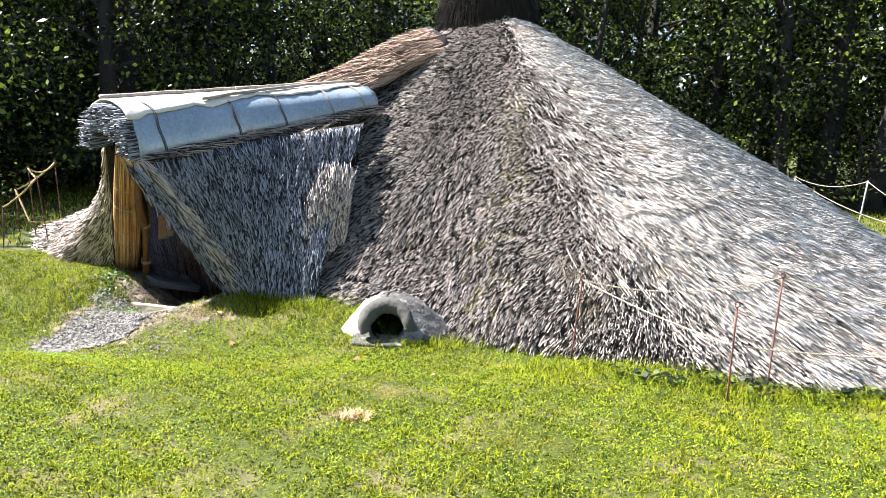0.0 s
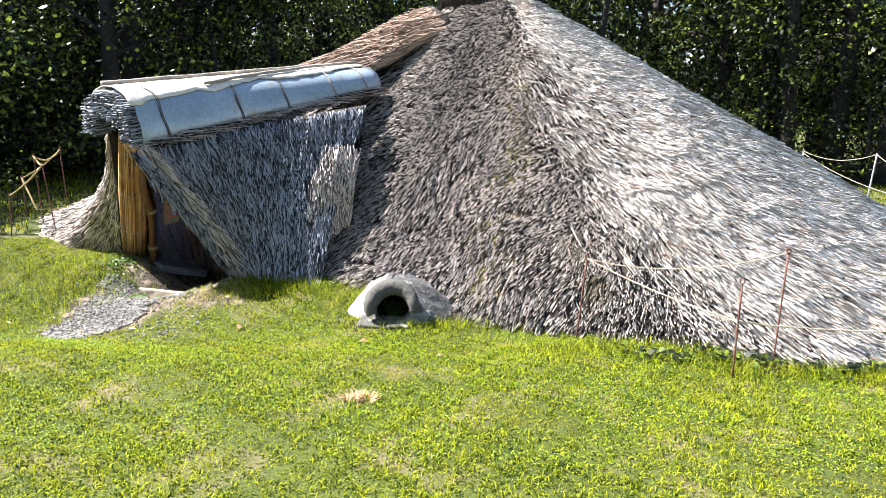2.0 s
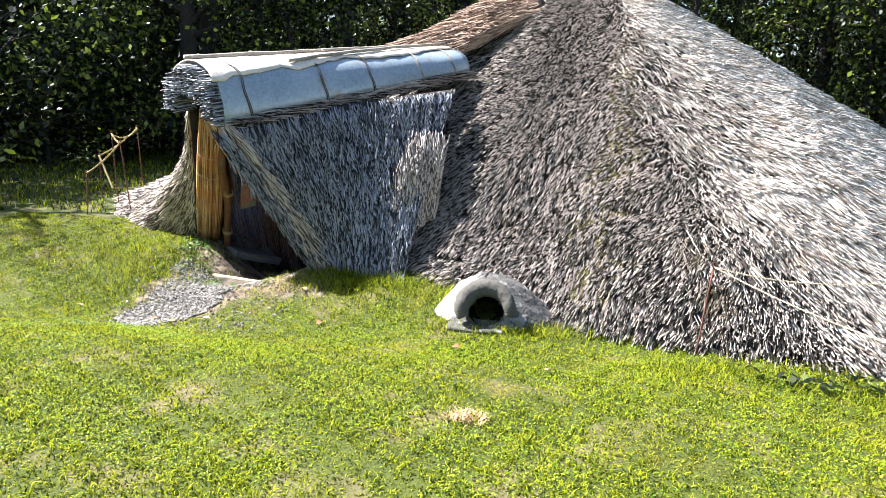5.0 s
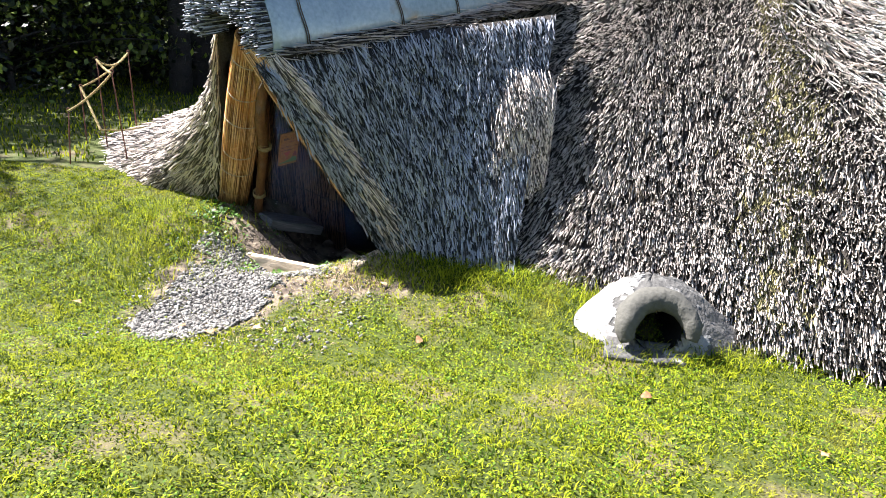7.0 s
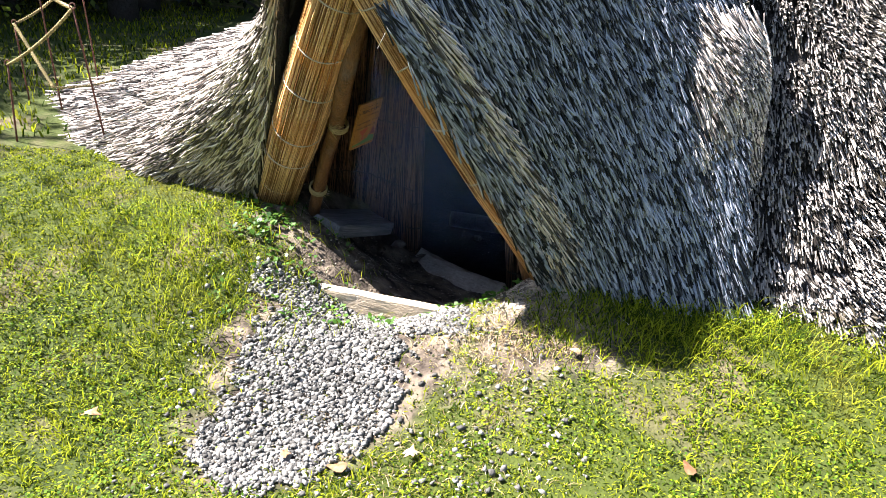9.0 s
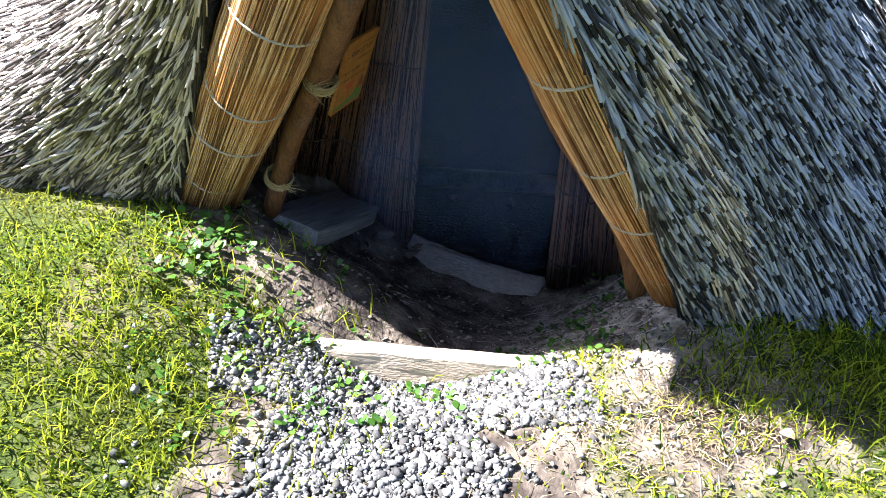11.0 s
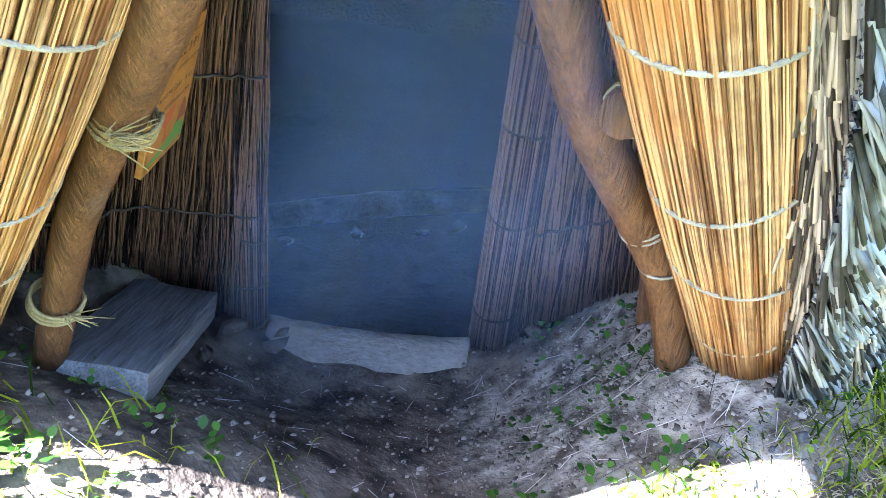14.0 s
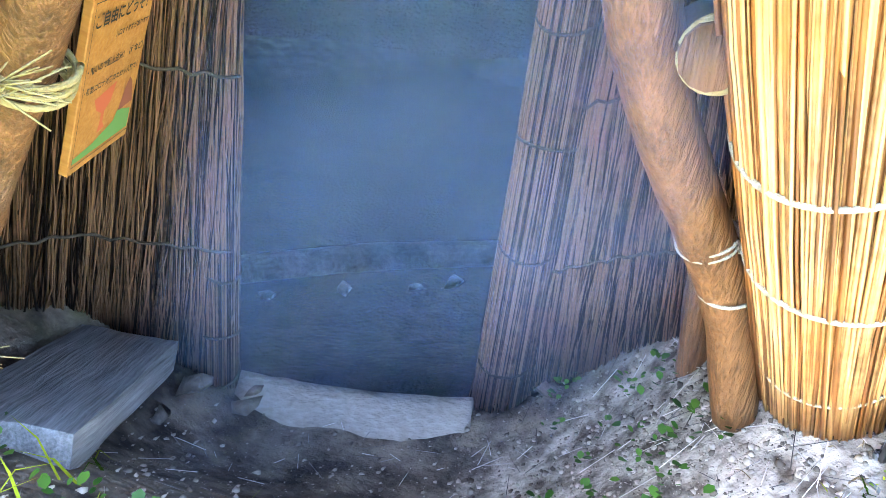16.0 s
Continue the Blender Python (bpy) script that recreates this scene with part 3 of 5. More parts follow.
def hood(u, a, grow=0.0):
    """u 0 at the mouth to 1 at the main roof, a 0 left edge to 1 right edge."""
    u, a = np.asarray(u, float), np.asarray(a, float)
    l, r = lerp(HL[0], HL[1], u[..., None]), lerp(HR[0], HR[1], u[..., None])
    h = 0.46 - 0.20 * u + grow
    w = 0.5 - 0.5 * np.cos(np.pi * a)
    p = l * (1 - w)[..., None] + r * w[..., None]
    mid = (l + r) / 2
    p = mid + (p - mid) * (1 + grow * 1.6)
    p[..., 2] += h * np.sin(np.pi * a) ** 0.8
    return p


U, A = np.meshgrid(np.linspace(-0.01, 0.98, 32), np.linspace(0, 1, 25), indexing="ij")
hv, hf = slab(hood(U, A, -0.03), 0.13)
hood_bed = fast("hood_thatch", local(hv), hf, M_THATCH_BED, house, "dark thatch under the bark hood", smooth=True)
n = 3600
a = rng.uniform(0, 1, n)
inn = -0.02 - 0.26 * rng.uniform(0, 1, n) ** 1.2
p = np.stack([hood(np.array([0.04]), np.array([x]), g)[0] for x, g in zip(a, inn)])
q = np.stack([hood(np.array([-0.022 + 0.008 * rng.normal()]), np.array([x]), g + 0.005)[0] for x, g in zip(a, inn)])
v, f = stalks(p, q + rng.normal(0, 0.008, (n, 3)), 0.005, 0.005)
tagged(fast("straw", local(v), f, M_WING_SHADE, hood_bed, "grey cut straw ends"), kind="stuff")
# fringe of loose straw along the lower right edge
n = 900
u = rng.uniform(-0.02, 0.97, n)
du = rng.uniform(0.06, 0.2, n)
root = hood(u, np.full(n, 0.985), -0.02) + np.array([0.0, 0.0, -0.03]) + rng.normal(0, 0.018, (n, 3))
tip = hood(np.minimum(u + du, 1.02), np.full(n, 0.99), 0.0) + np.array([0.03, -0.03, -0.075]) + rng.normal(0, 0.025, (n, 3))
v, f = stalks(root, tip, 0.004, 0.003)
tagged(fast("fringe", local(v), f, M_THATCH, hood_bed, "loose pale straw fringe"), kind="stuff")
n = 70
u = rng.uniform(0, 1.0, n)
root = hood(u, np.full(n, 0.99), 0.0) + np.array([0, 0, -0.05])
tip = root + np.stack([rng.normal(0.03, 0.09, n), rng.normal(-0.03, 0.04, n), rng.uniform(-0.22, -0.05, n)], -1)
v, f = stalks(root, tip, 0.0028, 0.002)
tagged(fast("loose_stalk", local(v), f, M_THATCH, hood_bed, "straggling straw"), kind="stuff")
# two sheets of bark, the upper one lapping the lower
U, A = np.meshgrid(np.linspace(0.0, 1.0, 40), np.linspace(0.50, 1.0, 18), indexing="ij")
bv, bf = slab(hood(U, A + 0.0 * U, 0.012) + (0.006 * wave(U * 14, A * 9))[..., None], 0.012)
fast("bark_sheet", local(bv), bf, M_BARK, house, "smooth silvery bark sheet with sky reflection tinted in, rolled over the eave", smooth=True)
U, A = np.meshgrid(np.linspace(-0.012, 0.99, 60), np.linspace(0.22, 0.72, 14), indexing="ij")
edge = 0.05 - 0.09 * U + 0.05 * wave(U * 6, 0 * U, 0.4) + 0.02 * wave(U * 25, 0 * U, 1.4) - 0.03
bv, bf = slab(hood(U, A + edge * (A - 0.22) / 0.50, 0.032) + (0.006 * wave(U * 20, A * 12, 3))[..., None], 0.01)
fast("bark_sheet", local(bv), bf, M_BARK_TOP, house, "pale bark sheet with torn edge", smooth=True)
# poles that hold the bark down, and their ties
for a0, a1, u0, u1, r in ((0.40, 0.42, -0.01, 1.0, 0.021), (0.66, 0.50, 0.26, 1.02, 0.019), (0.47, 0.46, 0.45, 1.04, 0.016)):
    uu = np.linspace(u0, u1, 26)
    pp = hood(uu, np.linspace(a0, a1, 26), 0.055) + np.stack([0.008 * wave(uu * 9, 0 * uu, r * 99), 0.008 * wave(uu * 7, 0 * uu, 3), 0.006 * wave(uu * 12, 0 * uu, 5)], -1)
    tv, tf = tube(pp, np.linspace(r, r * 0.8, 26), 8, wobble=0.06)
    fast("ridge_pole", local(tv), tf, M_STICK, house, "grey weathered branch pole", smooth=True)
for u0 in (0.06, 0.33, 0.52, 0.74, 0.9):
    aa = np.linspace(0.38, 1.0, 24)
    pp = hood(np.full(24, u0) + 0.03 * (aa - 0.4) + 0.006 * np.sin(aa * 20), aa, 0.026)
    for g in (0.0, 0.012):
        tv, tf = tube(pp + np.array([g, g, 0.004]), 0.0042, 6)
        fast("tie_cord", local(tv), tf, M_CORD if u0 in (0.06, 0.33, 0.52) else M_STICK, house, "twisted cord tie", smooth=True)
# brown ridge straw where the hood climbs into the main roof
uu, aa = np.meshgrid(np.linspace(0, 1, 24), np.linspace(0, 1, 15), indexing="ij")
spine = np.array([(-2.0, 8.95, 1.88), (-1.27, 9.6, 2.29), (-0.78, 10.0, 2.62), (-0.3, 10.45, 2.96)])


def saddle(u, a, g=0.0):
    t = np.linspace(0, 1, 4)
    c = np.stack([np.interp(u, t, spine[:, i]) for i in range(3)], -1)
    w = (0.36 + 0.16 * u + g) * np.cos(np.pi * a)
    c = c + np.stack([-w * 0.72, w * 0.69, 0 * w], -1)
    c[..., 2] += (0.10 + g) * np.sin(np.pi * a) - 0.22 * np.cos(np.pi * a) ** 2 + 0.03 * wave(a * 9, u * 6, 1.0)
    return c


sv, sf = slab(saddle(uu, aa), 0.14)
sad = fast("ridge_thatch", local(sv), sf, M_THATCH_BED, house, "reddish-brown straw ridge behind the hood", smooth=True)
n = 5200
u, a = rng.uniform(0, 1, n), rng.uniform(0, 1, n)
root, tip = saddle(u, a, -0.01), saddle(np.maximum(u - rng.uniform(0.12, 0.3, n), -0.12), a + rng.normal(0, 0.06, n), 0.0)
tip[:, 2] += rng.uniform(-0.01, 0.09, n)
v, f = stalks(root, tip, 0.006, 0.005)
tagged(fast("straw", local(v), f, M_BROWN, sad, "reddish-brown straw"), kind="stuff")


# ---------------------------------------------------------------- reed bundles at the entrance
def reed_bundle(name, label, top, base, r_top, r_base, count, ring_at, material, cord, reed_r=0.0033, cord_r=0.006, bow=(0, 0, 0), broom=0.02, swell=0.0):
    top, base, bow = np.array(top), np.array(base), np.array(bow)
    d = unit(base - top)
    e1 = unit(np.cross(d, [0, 0, 1.0]) if abs(d[2]) < 0.95 else np.cross(d, [1.0, 0, 0]))
    e2 = np.cross(d, e1)

    def at(t, w, k):
        t, w, k = np.asarray(t, float), np.asarray(w, float), np.asarray(k, float)
        r = (r_top + (r_base - r_top) * t + swell * np.sin(np.pi * t) + broom * np.clip(t - 0.9, 0, 1) * 4) * k
        for q in ring_at:
            r = r * (1 - 0.05 * np.exp(-((t - q) / 0.025) ** 2))
        return lerp(top, base, t[..., None]) + np.sin(np.pi * t)[..., None] * bow + r[..., None] * (np.cos(w)[..., None] * e1 + np.sin(w)[..., None] * e2)

    T, W = np.meshgrid(np.linspace(0, 0.97, 12), np.linspace(0, 2 * math.pi, 17), indexing="ij")
    cv, cf = sheet(at(T, W, np.full(T.shape, 0.86)))
    body = fast(name, local(cv), cf, M_REED_DARK, house, label, smooth=True)
    w = rng.uniform(0, 2 * math.pi, count)
    k = np.sqrt(rng.uniform(0.72, 1.08, count))
    drift = rng.normal(0, 0.09, count)
    ends = 1.015 - np.abs(rng.normal(0, 0.018, count))
    tt = np.linspace(0, 1, 7)[None] * ends[:, None]
    kk = k[:, None] * (1 + 0.012 * rng.normal(size=tt.shape))
    v, f = long_stalks(at(tt, w[:, None] + drift[:, None] * tt, kk), reed_r * rng.uniform(0.65, 1.25, count))
    tagged(fast("reeds", local(v), f, material, body), kind="stuff")
    for q in ring_at:
        ww = np.linspace(0, 2 * math.pi, 40, endpoint=False)
        tilt = 0.012 * np.sin(ww + q * 20)
        tv, tf = tube(at(np.full(40, q) + tilt, ww, np.full(40, 1.085)), cord_r * 0.8, 6, closed=True)
        fast("binding", local(tv), tf, cord, body, smooth=True)
    return body


reed_bundle("entrance_bundle", "thick golden reed roll bound with pale rope", (-3.08, 6.87, 1.34), (-3.57, 7.83, -0.04), 0.105, 0.115, 1300, (0.12, 0.27, 0.44, 0.62, 0.76, 0.89), M_REED, M_ROPE, cord_r=0.0055, swell=0.02)
reed_bundle("entrance_bundle", "thick golden reed roll bound with pale rope", (-3.01, 6.73, 1.30), (-2.06, 6.92, -0.02), 0.10, 0.105, 1300, (0.06, 0.24, 0.42, 0.60, 0.76, 0.91), M_REED, M_ROPE, cord_r=0.0055, swell=0.022)
reed_bundle("door_jamb_bundle", "slim brown reed bundle tied with dark cord", (-2.77, 7.83, 1.05), (-2.71, 8.31, -0.62), 0.045, 0.05, 240, (0.25, 0.45, 0.6, 0.72, 0.86, 0.96), M_REED_DARK, M_CORD, reed_r=0.0026, cord_r=0.006, broom=0.0)
reed_bundle("door_jamb_bundle", "slim brown reed bundle tied with dark cord", (-2.33, 7.36, 1.0), (-2.02, 7.80, -0.60), 0.05, 0.085, 330, (0.28, 0.45, 0.62, 0.88), M_REED_DARK, M_CORD, reed_r=0.0026, cord_r=0.005, broom=0.0)


# coarse straw packed between the bundle and the side thatch
n = 5200
t = rng.uniform(0, 0.93, n)
a = rng.uniform(0, 2 * math.pi, n)
top_, base_ = np.array([-2.90, 6.665, 1.24]), np.array([-1.93, 6.775, -0.05])
d = unit(base_ - top_)
e1 = unit(np.cross(d, [0, 0, 1.0]))
e2 = np.cross(d, e1)
ring = np.cos(a)[:, None] * e1 * 0.6 + np.sin(a)[:, None] * e2
half = 0.05 + 0.06 * t
L = rng.uniform(0.10, 0.24, n)
root = lerp(top_, base_, t[:, None]) + ring * half[:, None]
tip = root + d * L[:, None] + ring * rng.uniform(0.0, 0.035, n)[:, None] + rng.normal(0, 0.01, (n, 3))
v, f = stalks(root, tip, 0.0042, 0.0040)
T, W = np.meshgrid(np.linspace(0, 1, 12), np.linspace(0, 2 * math.pi, 17), indexing="ij")
core = lerp(top_, base_, T[..., None]) + (np.cos(W)[..., None] * e1 * 0.6 + np.sin(W)[..., None] * e2) * (0.048 + 0.058 * T)[..., None]
cv, cf = sheet(core)
roll = fast("edge_roll", local(cv), cf, M_THATCH_BED, house, "grey straw packed behind the reed roll", smooth=True)
tagged(fast("straw", local(v), f, M_FLARE, roll, "coarse grey straw ends"), kind="stuff")


def reed_wall(name, label, base, top, count, out):
    surf = ruled(top, base, (0, 0, 0))
    U, V = np.meshgrid(np.linspace(0, 1, 16), np.linspace(0, 1.02, 12), indexing="ij")
    sv, sf = slab(surf(U, V), 0.05, out)
    # Black backing sheet paints the shade seen between the reeds.
    wall = fast(name, local(sv), sf, M_REED_GAP, house, label, smooth=True)
    u = rng.uniform(0, 1, count)
    u2 = u + rng.normal(0, 0.085, count)
    tt = np.linspace(0, 1, 7)[None] * (1.0 - np.abs(rng.normal(0, 0.012, count)))[:, None]
    uu = u[:, None] + (u2 - u)[:, None] * tt + 0.006 * rng.normal(size=tt.shape)
    pts = surf(uu, tt) + np.asarray(out) * (rng.uniform(0.003, 0.04, count)[:, None] + 0.006 * rng.normal(size=tt.shape))[..., None]
    v, f = long_stalks(pts, rng.uniform(0.0016, 0.0034, count))
    tagged(fast("reeds", local(v), f, M_REED_DARK, wall), kind="stuff")
    for q in (0.45, 0.72):
        uu = np.linspace(0.02, 0.98, 24)
        tv, tf = tube(surf(uu, np.full(24, q)) + np.asarray(out) * 0.05 + np.stack([0 * uu, 0 * uu, 0.006 * np.sin(uu * 60)], -1), 0.004, 6)
        fast("binding", local(tv), tf, M_CORD, wall, smooth=True)
    return wall


reed_wall("reed_wall", "brown reed wall beside the inner doorway, darkened for its shade", [(-3.55, 8.35, -0.35), (-3.1, 8.5, -0.45), (-2.72, 8.30, -0.58)], [(-3.3, 7.3, 1.15), (-3.1, 7.35, 1.15), (-2.76, 7.72, 1.15)], 1150, (0.45, -0.85, 0.1))
reed_wall("reed_wall", "brown reed wall beside the inner doorway, darkened for its shade", [(-2.02, 7.78, -0.58), (-1.80, 7.52, -0.40), (-1.74, 7.25, -0.25)], [(-2.32, 7.36, 1.1), (-2.3, 7.22, 1.1), (-2.35, 7.05, 1.05)], 1050, (-0.85, -0.4, 0.1))

# crooked pole frame of the entrance
def pole(points, radii, label, material=M_POLE, name="entrance_post", parent=house):
    pts = np.array(points)
    t = np.linspace(0, 1, len(pts))
    tt = np.linspace(0, 1, 22)
    pp = np.stack([np.interp(tt, t, pts[:, i]) for i in range(3)], -1)
    for _ in range(2):
        pp[1:-1] = (pp[:-2] + 2 * pp[1:-1] + pp[2:]) / 4
    tv, tf = tube(pp, np.interp(tt, np.linspace(0, 1, len(radii)), radii), 12, wobble=0.025)
    return fast(name, local(tv) if parent == house else tv, tf, material, parent, label, smooth=True)


lp = pole([(-3.02, 6.98, 1.2), (-3.12, 7.14, 0.78), (-3.18, 7.42, 0.5), (-3.25, 7.60, 0.28), (-3.35, 7.80, -0.15)], (0.040, 0.042, 0.038, 0.036), "peeled crooked post lashed to the bundle")
rp = pole([(-2.86, 6.98, 1.15), (-2.66, 7.03, 0.72), (-2.52, 7.05, 0.49), (-2.40, 7.05, 0.34), (-2.23, 7.04, 0.12), (-2.14, 7.03, -0.14)], (0.046, 0.044, 0.045, 0.044, 0.042), "peeled crooked post bending outwards")
pole([(-2.60, 6.93, 0.56), (-2.30, 7.15, 0.56), (-1.7, 7.6, 0.56)], (0.035, 0.036, 0.036), "brown crossbeam end tied behind the bundle", M_POLE, "crossbeam")
pole([(-3.55, 8.0, 0.42), (-3.25, 8.3, 0.42), (-2.7, 8.8, 0.42)], (0.035, 0.036, 0.036), "grey crossbeam behind the reed wall", M_STICK, "crossbeam")


pole([(-2.02, 7.24, 0.34), (-1.985, 7.25, 0.05), (-1.94, 7.24, -0.32)], (0.032, 0.034, 0.036), "brown post stub behind the leaning post", M_POLE, "entrance_post")


def wrap(centre, axis, r, turns, cord_r, material, label, name="lashing", parent=house, spread=0.016):
    c, ax = np.array(centre), unit(np.array(axis, float))
    e1 = unit(np.cross(ax, [0.3, 0.1, 1.0]))
    e2 = np.cross(ax, e1)
    w = np.linspace(0, turns * 2 * math.pi, int(turns * 26))
    pp = c + r * (np.cos(w)[:, None] * e1 + np.sin(w)[:, None] * e2) + ax * (spread * (w / (2 * math.pi) - turns / 2))[:, None]
    tv, tf = tube(pp, cord_r, 6)
    return fast(name, local(tv) if parent == house else tv, tf, material, parent, label, smooth=True)


wrap((-3.17, 7.42, 0.50), (-0.2, 0.6, -0.8), 0.05, 3, 0.0045, M_YROPE, "frayed yellow rope lashing")
wrap((-3.31, 7.72, 0.04), (-0.2, 0.6, -0.8), 0.05, 3, 0.0045, M_YROPE, "frayed yellow rope lashing")
wrap((-2.33, 7.05, 0.26), (0.45, 0.05, -0.8), 0.048, 2, 0.0034, M_GREYCORD, "thin grey cord lashing", spread=0.014)
wrap((-2.26, 7.04, 0.16), (0.3, 0.15, -0.8), 0.048, 1, 0.0034, M_GREYCORD, "thin grey cord lashing")
wrap((-2.56, 6.95, 0.56), (0.8, 0.5, 0), 0.039, 1, 0.006, M_YROPE, "yellow rope lashing")
# knot ends
for base_, n_, sp in (((-3.20, 7.37, 0.49), 22, 0.034), ((-3.30, 7.67, 0.03), 14, 0.03)):
    root = np.array(base_) + rng.normal(0, 0.006, (n_, 3))
    tip = root + rng.normal(0, sp / 2, (n_, 3)) + np.array([0.03, -0.035, 0.01])
    v, f = stalks(root, tip, 0.0018, 0.0012)
    tagged(fast("rope_end", local(v), f, M_YROPE, house, "frayed rope ends"), kind="stuff")

# door sill
ax_ = unit(np.array([0.75, -0.66, -0.02]))
pr_ = np.array([0.66, 0.75, 0.0])
U, V = np.meshgrid(np.linspace(-0.01, 0.70, 16), np.linspace(0, 1, 6), indexing="ij")
P = np.array([-2.65, 8.27, -0.56]) + U[..., None] * ax_ - pr_ * (V * 0.16)[..., None] - (0.045 * np.sin(np.pi * U / 0.7) * V)[..., None] * pr_ + np.array([0, 0, -1]) * (V * 0.10 + 0.02 * np.sin(np.pi * U / 0.7) + 0.004 * wave(U * 20, V * 3))[..., None]
sv, sf = slab(P[:, ::-1], 0.12)
fast("door_sill", local(sv), sf, M_SILL, house, "earth-dusted wooden door sill", smooth=False)

# ---------------------------------------------------------------- inside: ledge and hearth stones
ledge = pole([(-2.35, 9.62, -0.86), (-1.56, 9.38, -0.85), (-0.75, 9.0, -0.85)], (0.07, 0.075, 0.07), "grey log edging the sunken floor", M_STICK, "hearth_log", None)
tagged(ledge, category="log")


def pebble(seed, rough=0.55):
    """A rounded uneven stone of about unit size as (verts, faces)."""
    bm = bmesh.new()
    bmesh.ops.create_icosphere(bm, subdivisions=1, radius=1.0)
    r = random.Random(seed)
    off = Vector((r.uniform(0, 50), r.uniform(0, 50), r.uniform(0, 50)))
    for q in bm.verts:
        q.co *= 1 + rough * noise.noise(q.co * 1.3 + off) * 2
        q.co.z *= 0.55
        q.co.y *= 0.8
    bm.verts.ensure_lookup_table()
    v_ = np.array([q.co[:] for q in bm.verts])
    f_ = np.array([[w.index for w in fc.verts] for fc in bm.faces])
    bm.free()
    return v_, [f_]


for i, (x, y, r) in enumerate([(-2.1, 9.42, 0.05), (-1.75, 9.3, 0.055), (-1.42, 9.14, 0.04), (-1.2, 9.08, 0.06), (-1.0, 8.98, 0.05)]):
    pv, pf = pebble(i + 90)
    ob = fast("hearth_stone", pv * r, pf, M_STONE, smooth=True)
    ob.location = (x, y, -0.955)
    tagged(ob, "small grey stone on the darkened room floor", "stone", "hearth stones")

clod_soil = shader("clod", (0.05, 0.038, 0.028), (0.20, 0.16, 0.12), rough=0.95, scale=12, fine=60, bump=0.8)
for i, (x, y, z, r) in enumerate([(-2.80, 8.19, -0.50, 0.055), (-2.70, 8.13, -0.58, 0.042), (-2.66, 8.17, -0.57, 0.03), (-1.98, 7.66, -0.52, 0.04), (-2.93, 8.13, -0.52, 0.03)]):
    pv, pf = pebble(i + 40, 0.7)
    ob = fast("soil_clod", pv * r, pf, clod_soil)
    ob.location = (x, y, max(z, float(ground(x, y)) + 0.3 * r))
    tagged(ob, "clod of dry grey-brown earth by the doorway", "clod", "clods by the doorway")

# ---------------------------------------------------------------- log, bench plank, stone vent
a_, b_ = np.array([-3.33, 7.163, -0.285]), np.array([-2.52, 6.89, -0.272])


def block(origin, ex, ey, ez, nx=14, ny=6, wob=0.006):
    """A worn board: a box grid with uneven faces."""
    bm = bmesh.new()
    bmesh.ops.create_cube(bm, size=1.0)
    bmesh.ops.subdivide_edges(bm, edges=bm.edges[:], cuts=7, use_grid_fill=True)
    ex, ey, ez, origin = Vector(ex), Vector(ey), Vector(ez), Vector(origin)
    for q in bm.verts:
        c = q.co + Vector((0.5, 0.5, 0.5))
        edge = sum(1 for w in c if w < 0.01 or w > 0.99)
        c = c if edge < 2 else Vector([0.5 + (w - 0.5) * 0.985 for w in c])
        p = origin + ex * c.x + ey * c.y + ez * c.z
        q.co = p + noise.noise_vector(p * 9) * wob + noise.noise_vector(Vector((p.x * 40, p.y * 40, p.z * 40))) * wob * 0.3
    return bm


def from_bm(name, bm, material, parent=None, label="", smooth=False):
    me = bpy.data.meshes.new(name)
    bm.to_mesh(me)
    bm.free()
    me.materials.append(material)
    if smooth:
        for p in me.polygons:
            p.use_smooth = True
    ob = new(name, me)
    if parent:
        ob.parent = parent
    if label:
        tagged(ob, label)
    return ob


run_ = Vector(b_ - a_)
across = Vector((0.32, 0.948, 0.0)) * 0.062
mid = Vector((a_ + b_) / 2)
log = from_bm("threshold_log", block(-run_ / 2 - across / 2 - Vector((0, 0, 0.125)), run_, across, (0, 0, 0.115), wob=0.007), M_LOG)
log.location = mid
tagged(log, "pale squared timber bedded along the gravel", "log")

fr, fl, br = Vector((-3.17, 7.66, -0.17)), Vector((-3.375, 7.80, -0.13)), Vector((-2.87, 8.19, -0.34))
ex, ey = fl - fr, br - fr
up_ = ey.cross(ex).normalized()
ax_x, ax_y = ex.normalized(), ey.normalized()
bench = from_bm("plank_seat", block((0, 0, -0.085), (ex.length, 0, 0), (0, ey.length, 0), (0, 0, 0.085), wob=0.007), M_PLANK)
ax_y = (ax_y - ax_x * ax_y.dot(ax_x)).normalized()
bench.matrix_basis = Matrix.Translation(fr) @ Matrix((ax_x, ax_y, up_)).transposed().to_4x4()
tagged(bench, "thick split grey plank lying tilted on bare earth", "plank")
